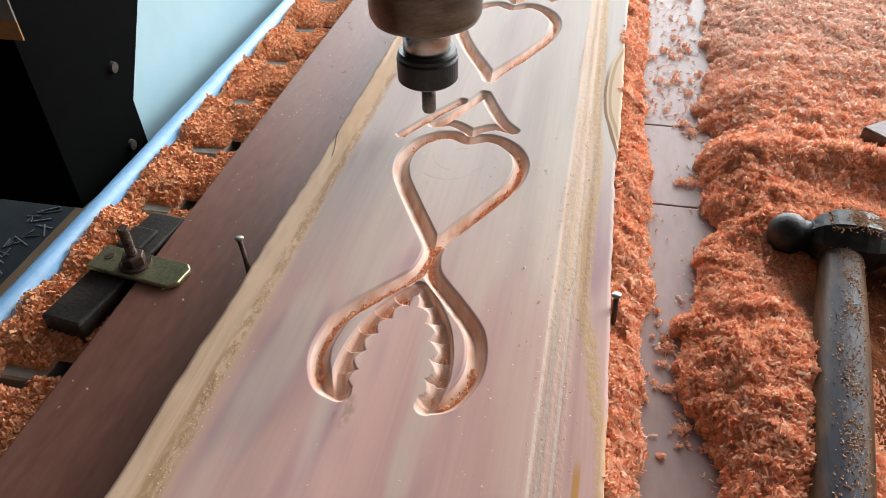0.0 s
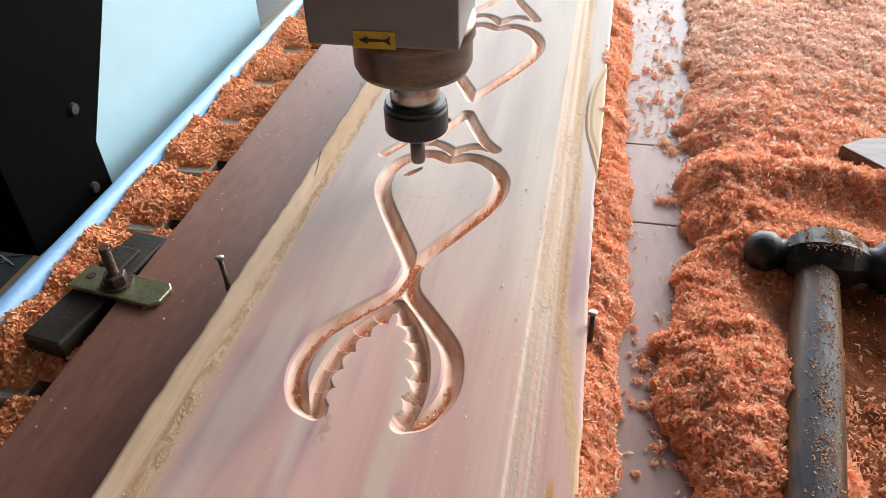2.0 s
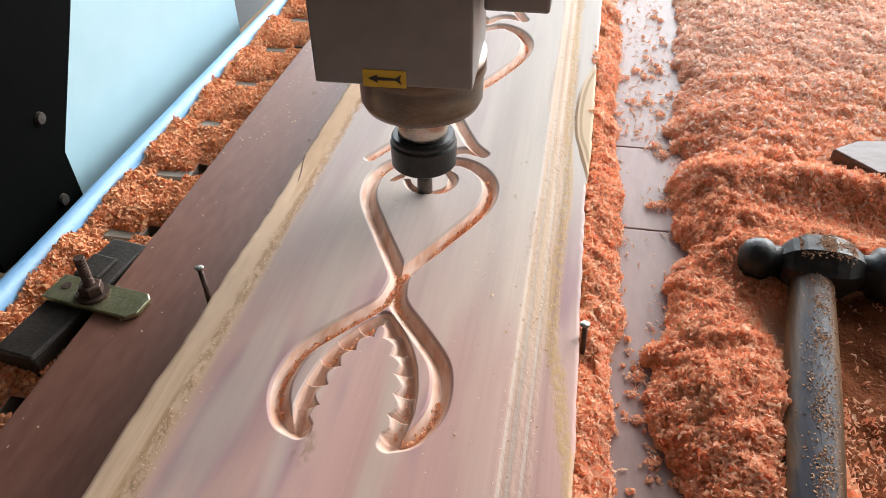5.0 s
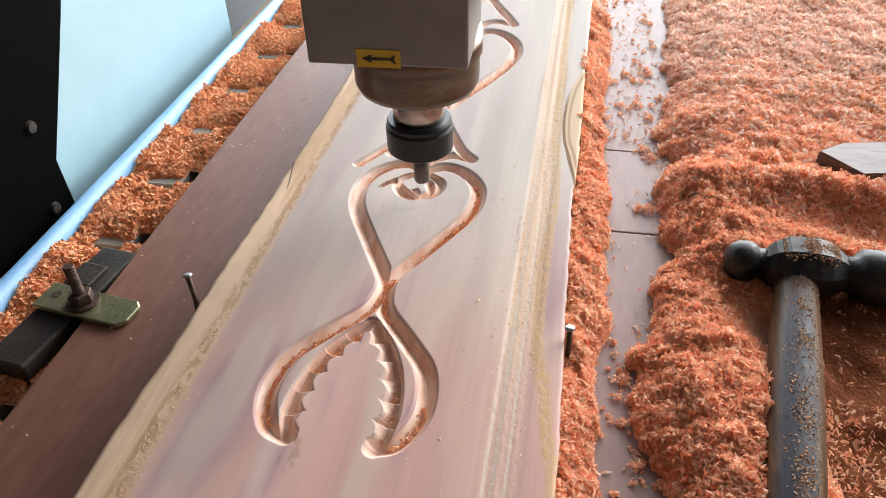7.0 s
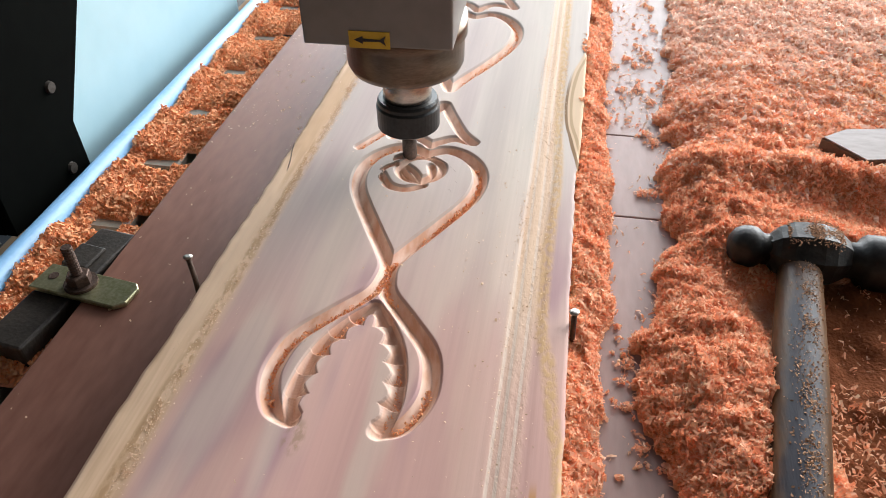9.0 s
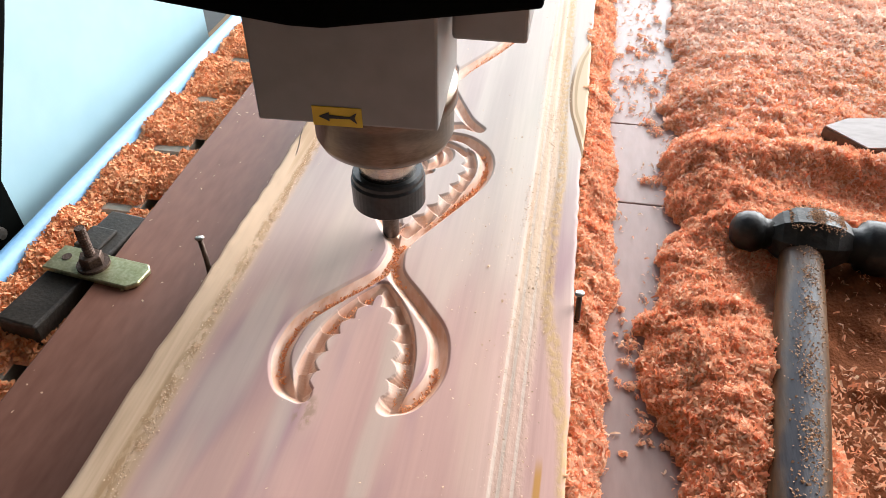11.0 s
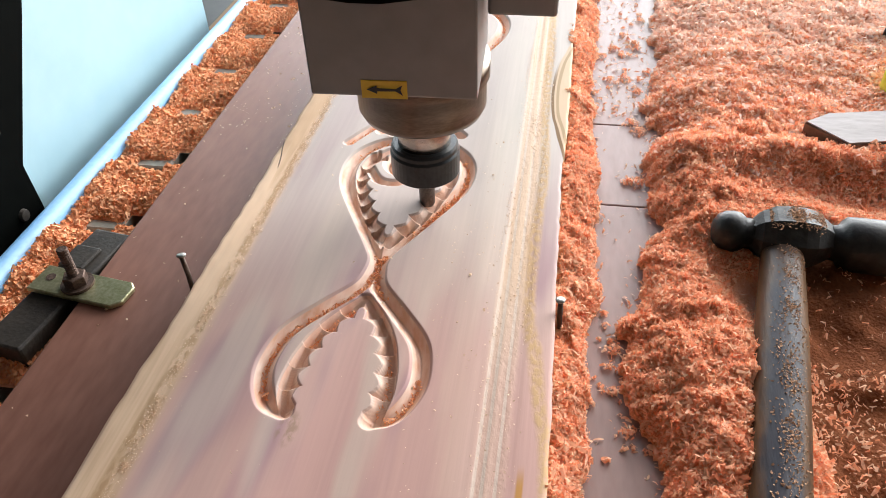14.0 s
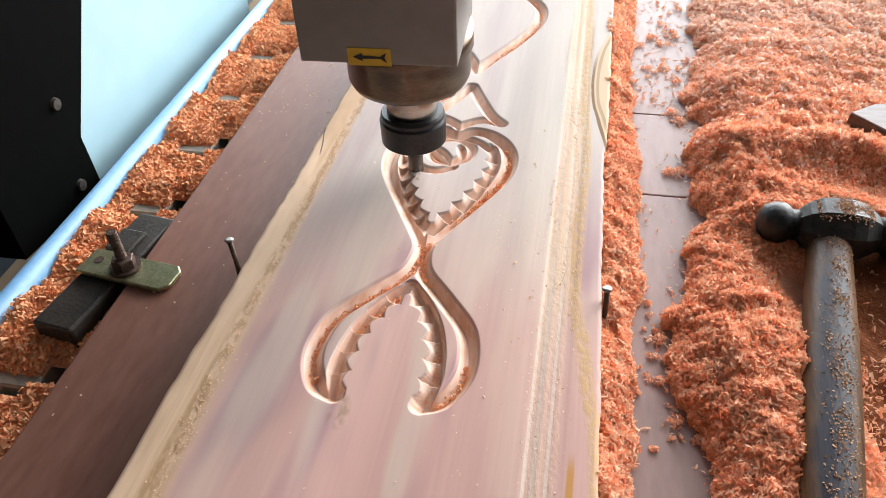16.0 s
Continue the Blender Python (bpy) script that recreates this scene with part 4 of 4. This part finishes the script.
# ---------- hammer ----------
hammer = tagged(new("hammer"), "ball peen hammer with dark head and worn wooden handle", "hammer")
hammer.matrix_world = pose(0.1375, 0.3265, 0.8985, 0, 0, -3.5)
rot = pose(0, 0, 0, 0, 90, 0)
hb = lathe([(0.0004, -0.0372), (0.0050, -0.0366), (0.0088, -0.0342), (0.0106, -0.0305), (0.0110, -0.0270), (0.0104, -0.0236), (0.0090, -0.0216), (0.0080, -0.0206), (0.0080, -0.0150)], 36, m=rot)
lathe([(0.0088, 0.0190), (0.0094, 0.0245), (0.0122, 0.0262), (0.0140, 0.0285), (0.0142, 0.0510), (0.0130, 0.0535), (0.0004, 0.0540)], 36, bm=hb, m=rot)
for f in hb.faces:
    f.smooth = True
# eight flat cheeks between two necks
lathe([(0.0078, -0.0185), (0.0086, -0.0170), (0.0128, -0.0136), (0.0158, -0.0078), (0.0166, -0.0020), (0.0166, 0.0060), (0.0152, 0.0120), (0.0112, 0.0180), (0.0092, 0.0205)], 8, bm=hb, m=rot @ pose(0, 0, 0, 0, 0, 22.5))
bmesh.ops.translate(hb, verts=hb.verts, vec=(0.0020, -0.0020, 0.0010))
head = part("head", hb, FORGED, hammer, "dark forged ball peen head")
rows = []
for s, y in enumerate(np.linspace(0.008, -0.31, 40)):
    f = s / 39
    wv = 0.0096 + 0.0016 * math.sin(math.pi * min(1, f * 1.6)) + 0.0018 * f
    rows.append((0.0010 + 0.122 * y, y, -0.0018 - 0.0025 * f, wv, 0.0098 + 0.0015 * f))
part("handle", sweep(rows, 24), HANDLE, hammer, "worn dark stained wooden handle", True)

rgh = np.random.RandomState(88)
hm = np.array(hammer.matrix_world)
ny = -0.010 - 0.29 * rgh.rand(9000)
nu = 0.0036 * rgh.randn(9000) + 0.0022
okh = (np.abs(nu) < 0.0098) & (rgh.rand(9000) < 0.10 + 0.9 * lumps(ny, nu * 2, 0.009, 89) ** 2)
ny, nu = ny[okh], nu[okh]
fh = (0.010 - ny) / 0.32
loc = np.c_[0.0010 + 0.122 * ny + nu, ny, -0.0016 - 0.0025 * fh + (0.0098 + 0.0015 * fh) * np.sqrt(1 - (nu / 0.0115) ** 2), np.ones(len(ny))]
hx, ha = -0.011 + 0.026 * rgh.rand(1800), rgh.randn(1800) * 0.30
hr = 0.0160 - 0.0020 * np.clip(np.abs(hx - 0.002) / 0.010, 0, 2)
loc = np.vstack([loc, np.c_[0.002 + hx, -0.002 + hr * np.sin(ha), 0.001 + hr * np.cos(ha) ** 0.2, np.ones(1800)]])
flakes("sawdust_crumbs", (loc @ hm.T)[:, :3], 0.0009, 0.4, HANDLEDUST, "fine sawdust crumbs on the hammer", 90, 0.6, 0.6)

# ---------- offcut block, tape measure, pencil ----------
blk = tagged(new("wood_block"), "small dusty wooden offcut lying on the sawdust", "wood block")
poly = [(0.170, 0.437), (0.190, 0.413), (0.252, 0.426), (0.240, 0.460), (0.186, 0.449)]
part("body", prism(poly, 0.884, 0.9035, 0.0008, 1), mat("offcut_side", (0.13, 0.065, 0.04), (0.24, 0.13, 0.085), 40, 0.7, bump=0.3), blk)
inset = [(0.2085 + (a - 0.2085) * 0.965, 0.4365 + (b - 0.4365) * 0.955) for a, b in poly]
part("planed_face", prism(inset, 0.9034, 0.9042), BLOCK, blk, "pale planed face")

tape = tagged(new("tape_measure"), "yellow plastic tape measure case half sunk in sawdust", "tape measure")
tape.matrix_world = pose(0.268, 0.494, 0.892, 0, 0, 12)
part("case", box(-0.032, 0.032, -0.020, 0.022, -0.004, 0.024, 0.009, 4), TAPE, tape, "", True)
part("grip", box(-0.020, 0.034, -0.0215, -0.018, 0.0, 0.012, 0.001), INK, tape, "black rubber grip")
pen = tagged(new("marker_pen"), "black marker pen lying on the sawdust", "pen")
pen.matrix_world = pose(0.258, 0.585, 0.9005, 90, 0, 62)
part("barrel", lathe([(0.0035, 0), (0.0048, 0.001), (0.0048, 0.10), (0.004, 0.102)], 16), INK, pen, "", True)
part("cap", lathe([(0.0053, 0.062), (0.0053, 0.101), (0.0045, 0.103)], 16), INK, pen, "", True)

# ---------- gantry and spindle ----------
REF = 0.368
gantry = tagged(new("gantry"), "black router gantry with a pale blue side panel", "gantry")
gantry.location = (0, 0, 0)


def yz_plate(points, x0, x1, bevel=0.0):
    bm = bmesh.new()
    vs = [bm.verts.new((x0, REF + y, z)) for y, z in points]
    f = bm.faces.new(vs)
    r = bmesh.ops.extrude_face_region(bm, geom=[f])
    bmesh.ops.translate(bm, verts=[v for v in r["geom"] if isinstance(v, bmesh.types.BMVert)], vec=(x1 - x0, 0, 0))
    bmesh.ops.recalc_face_normals(bm, faces=bm.faces)
    if bevel:
        bmesh.ops.bevel(bm, geom=bm.edges[:], offset=bevel, segments=1, affect="EDGES")
    return bm


part("side_panel", yz_plate([(-0.0202, 0.8469), (0.3136, 0.8469), (0.3136, 1.2836), (-0.0202, 1.2836)], -0.3319, -0.3211, 0.0008), PANEL, gantry, "pale blue painted side panel")
part("panel_edge", yz_plate([(0.0066, 0.8397), (0.3145, 0.8397), (0.3145, 0.8467), (0.0066, 0.8467)], -0.331, -0.3198), mat("panel_edge_grey", (0.10, 0.17, 0.18), (0.17, 0.26, 0.27), 20, 0.5, bump=0.05), gantry)
part("front_leg", yz_plate([(-0.067, 0.857), (0.0183, 0.850), (0.0183, 0.8522), (0.0169, 0.8916), (0.0675, 0.9677), (0.1409, 1.0867), (0.1856, 1.3105), (-0.067, 1.3105)], -0.3189, -0.3118, 0.0008), DARKFRAME, gantry, "black steel side leg")
part("leg_front", box(-0.80, -0.3190, REF - 0.067, REF - 0.055, 0.857, 1.3105, 0.0008), DARKFRAME, gantry, "black steel front plate")
part("beam", box(-0.38, 1.12, REF + 0.0405, REF + 0.10, 1.33, 1.39, 0.004), DARKFRAME, gantry, "black cross beam")
part("far_leg", box(1.12, 1.14, REF - 0.1, REF + 0.3, 0.80, 1.39, 0.003), DARKFRAME, gantry)
for sy, sz in ((0.0057, 0.922), (-0.0014, 0.8657)):
    part("screw", lathe([(0.0001, 0), (0.0042, 0), (0.0036, 0.0022), (0.0001, 0.0024)], 14, m=pose(-0.3118, REF + sy, sz, 0, 90, 0)), BARSTEEL, gantry, "rusty screw head")


part("rating_plate", box(-0.470, -0.304, REF - 0.0682, REF - 0.0671, 0.9851, 1.045), mat("plate_grey", (0.16, 0.145, 0.125), (0.23, 0.21, 0.185), 20, 0.6, bump=0.1), gantry, "grey plate")
part("plate_border", box(-0.470, -0.304, REF - 0.0680, REF - 0.0671, 0.974, 0.985), mat("plate_orange", (0.30, 0.14, 0.05), (0.42, 0.21, 0.08), 40, 0.7, bump=0.1), gantry, "orange brown lower edge")
spindle = tagged(new("router_spindle"), "grey router spindle with black collet nut cutting the plank", "router spindle")
part("cutter", lathe([(0.0024, 0.0), (0.0038, 0.0008), (0.0044, 0.0025), (0.0044, 0.014), (0.0040, 0.0145), (0.0040, 0.030)], 20), BITSTEEL, spindle, "dark steel router bit", True)
part("collet_nut", lathe([(0.0060, 0.0225), (0.0165, 0.0225), (0.0182, 0.0240), (0.0184, 0.0370), (0.0176, 0.0385), (0.0176, 0.0405), (0.0168, 0.0420), (0.0140, 0.0420)], 48), NUTBLACK, spindle, "black collet nut")
part("shaft", lathe([(0.0135, 0.040), (0.0140, 0.041), (0.0140, 0.0540), (0.0125, 0.0570), (0.0125, 0.062)], 40), STEEL, spindle, "bright steel shaft", True)
brl = part("barrel", lathe([(0.0130, 0.0600), (0.0270, 0.0600), (0.0305, 0.0618), (0.0322, 0.0655), (0.0325, 0.0800), (0.0338, 0.0806), (0.0338, 0.0905)], 64), BARREL, spindle, "brown grey metal nose", True)
TWIST = pose(0, 0, 0, 0, 0, 2)
hb = box(-0.0440, 0.0310, -0.0395, 0.0205, 0.0885, 0.34, 0.0012, 2)
bmesh.ops.transform(hb, matrix=TWIST, verts=hb.verts)
hous = part("housing", hb, GREYPAINT, spindle, "light grey square motor housing")
sb = box(-0.0205, 0.0000, -0.0400, -0.0394, 0.0882, 0.0968)
bmesh.ops.transform(sb, matrix=TWIST, verts=sb.verts)
stk = part("sticker", sb, YELLOW, hous, "yellow sticker with a black arrow")
ab = bmesh.new()
arrow = [(-0.0125, 0.0937), (-0.0080, 0.0957), (-0.0080, 0.0945), (0.0005, 0.0942), (0.0035, 0.0962), (0.0025, 0.0937), (0.0035, 0.0912), (0.0005, 0.0932), (-0.0080, 0.0929), (-0.0080, 0.0917)]
f = ab.faces.new([ab.verts.new((x - 0.0055, -0.0403, z - 0.0012)) for x, z in arrow])
r = bmesh.ops.extrude_face_region(ab, geom=[f])
bmesh.ops.translate(ab, verts=[v for v in r["geom"] if isinstance(v, bmesh.types.BMVert)], vec=(0, 0.0002, 0))
bmesh.ops.recalc_face_normals(ab, faces=ab.faces)
bmesh.ops.transform(ab, matrix=TWIST, verts=ab.verts)
part("arrow", ab, INK, stk, "black arrow pointing one way")
part("bracket", box(0.0335, 0.0640, -0.014, 0.06, 0.117, 0.22, 0.0015), GREYPAINT, spindle, "grey mounting bracket")
part("back_plate", box(-0.045, 0.045, 0.0240, 0.0400, 0.20, 0.495, 0.002), GREYPAINT, spindle, "grey mounting plate")
part("hood", prism([(-0.079, -0.055), (-0.012, -0.0705), (0.000, -0.0705), (0.070, -0.042), (0.070, 0.0230), (-0.079, 0.0230)], 0.143, 0.21, 0.0015), DARKFRAME, spindle, "black cover round the motor")

# wooden offcuts on the far floor
rs = random.Random(9)
for k in range(7):
    o = tagged(finish(box(-0.22, 0.22, -0.06, 0.06, 0, 0.05, 0.004), "offcut", PLANK), "raw wooden offcut lying on the workshop floor", "offcut", "offcuts on the floor")
    o.matrix_world = pose(-1.35 - 0.30 * k + 0.2 * rs.random(), 2.3 + 0.42 * k + 0.3 * rs.random(), 0.0, 0, 0, rs.uniform(-60, 60))

# ---------- what moves ----------
TIP = [
    (0.0, -0.093, 0.3965, 12.0), (0.2, -0.098, 0.3953, 6.0), (0.4, -0.104, 0.3941, 2.0), (0.6, -0.11, 0.3889, 0.0), (0.8, -0.112, 0.3797, 3.0), (1.0, -0.106, 0.3705, 9.0),
    (1.2, -0.094, 0.3669, 10.0), (1.4, -0.088, 0.3633, 1.0), (1.5, -0.088, 0.3615, 1.0), (1.65, -0.085, 0.363, 0.0), (1.8, -0.084, 0.3645, 13.0), (2.0, -0.082, 0.3665, 9.0),
    (2.2, -0.082, 0.3661, 7.0), (2.4, -0.083, 0.3657, 13.0), (2.6, -0.08, 0.3659, -1.0), (2.8, -0.084, 0.3667, 14.0), (3.0, -0.081, 0.3675, 4.0), (3.3, -0.083, 0.373, -4),
    (3.7, -0.076, 0.382, -4), (4.1, -0.06, 0.381, -4), (4.4, -0.055, 0.371, -4), (4.8, -0.062, 0.358, -4), (5.1, -0.072, 0.359, -4), (5.3, -0.078, 0.3675, -6.0),
    (5.6, -0.081, 0.3687, 8.0), (5.8, -0.082, 0.3711, 8.0), (6.0, -0.077, 0.3735, 1.0), (6.2, -0.07, 0.3671, -7.0), (6.4, -0.068, 0.3607, -1.0), (6.6, -0.064, 0.3577, 6.0),
    (6.8, -0.063, 0.3581, 0.0), (7.0, -0.063, 0.3585, 10.0), (7.2, -0.063, 0.3577, 2.0), (7.5, -0.063, 0.3565, 11.0), (7.8, -0.066, 0.3511, 0.0), (8.1, -0.083, 0.3525, -6.0),
    (8.4, -0.093, 0.3675, -6.0), (8.5, -0.09, 0.3725, -2.0), (8.7, -0.083, 0.3835, 4.0), (8.9, -0.08, 0.383, -3), (9.2, -0.066, 0.386, -3), (9.5, -0.048, 0.379, -3),
    (9.8, -0.04, 0.362, -3), (10.1, -0.043, 0.341, -3), (10.4, -0.05, 0.321, -3), (10.7, -0.061, 0.3, -3), (10.8, -0.065, 0.296, -3), (11.0, -0.072, 0.294, -3),
    (11.2, -0.076, 0.305, -3), (11.4, -0.081, 0.317, -3), (11.6, -0.0845, 0.326, -3), (11.8, -0.086, 0.334, -3), (12.0, -0.085, 0.348, -3), (12.2, -0.0855, 0.356, -3),
    (12.4, -0.09, 0.371, -2), (12.6, -0.083, 0.384, -1), (12.8, -0.073, 0.39, 0), (13.0, -0.056, 0.389, 0), (13.2, -0.046, 0.383, -2), (13.4, -0.047, 0.37, -3),
    (13.6, -0.049, 0.354, -3), (13.8, -0.0495, 0.343, -3), (14.0, -0.05, 0.333, -3), (14.2, -0.0505, 0.322, -3), (14.4, -0.053, 0.314, -3), (14.6, -0.059, 0.302, -3),
    (14.8, -0.066, 0.297, -3), (15.0, -0.074, 0.301, -3), (15.2, -0.0795, 0.309, -3), (15.4, -0.082, 0.316, -3), (15.6, -0.085, 0.327, -3), (15.8, -0.086, 0.337, -3),
    (16.0, -0.084, 0.348, -3),
]


def motions():
    walk(spindle, [(t, pose(x, y, TOP + 0.001 * h)) for t, x, y, h in TIP])
    walk(gantry, [(t, pose(0, y - REF, 0)) for t, x, y, h in TIP])
    for piece, t, d in uncut:
        walk(piece, [(0.0, pose(0, 0, 0)), (t - 0.3, pose(0, 0, 0)), (t - 0.15, pose(0, 0, 0)), (t, pose(0, 0, -d)), (t + 0.15, pose(0, 0, -d)), (16.0, pose(0, 0, -d))])


motions()
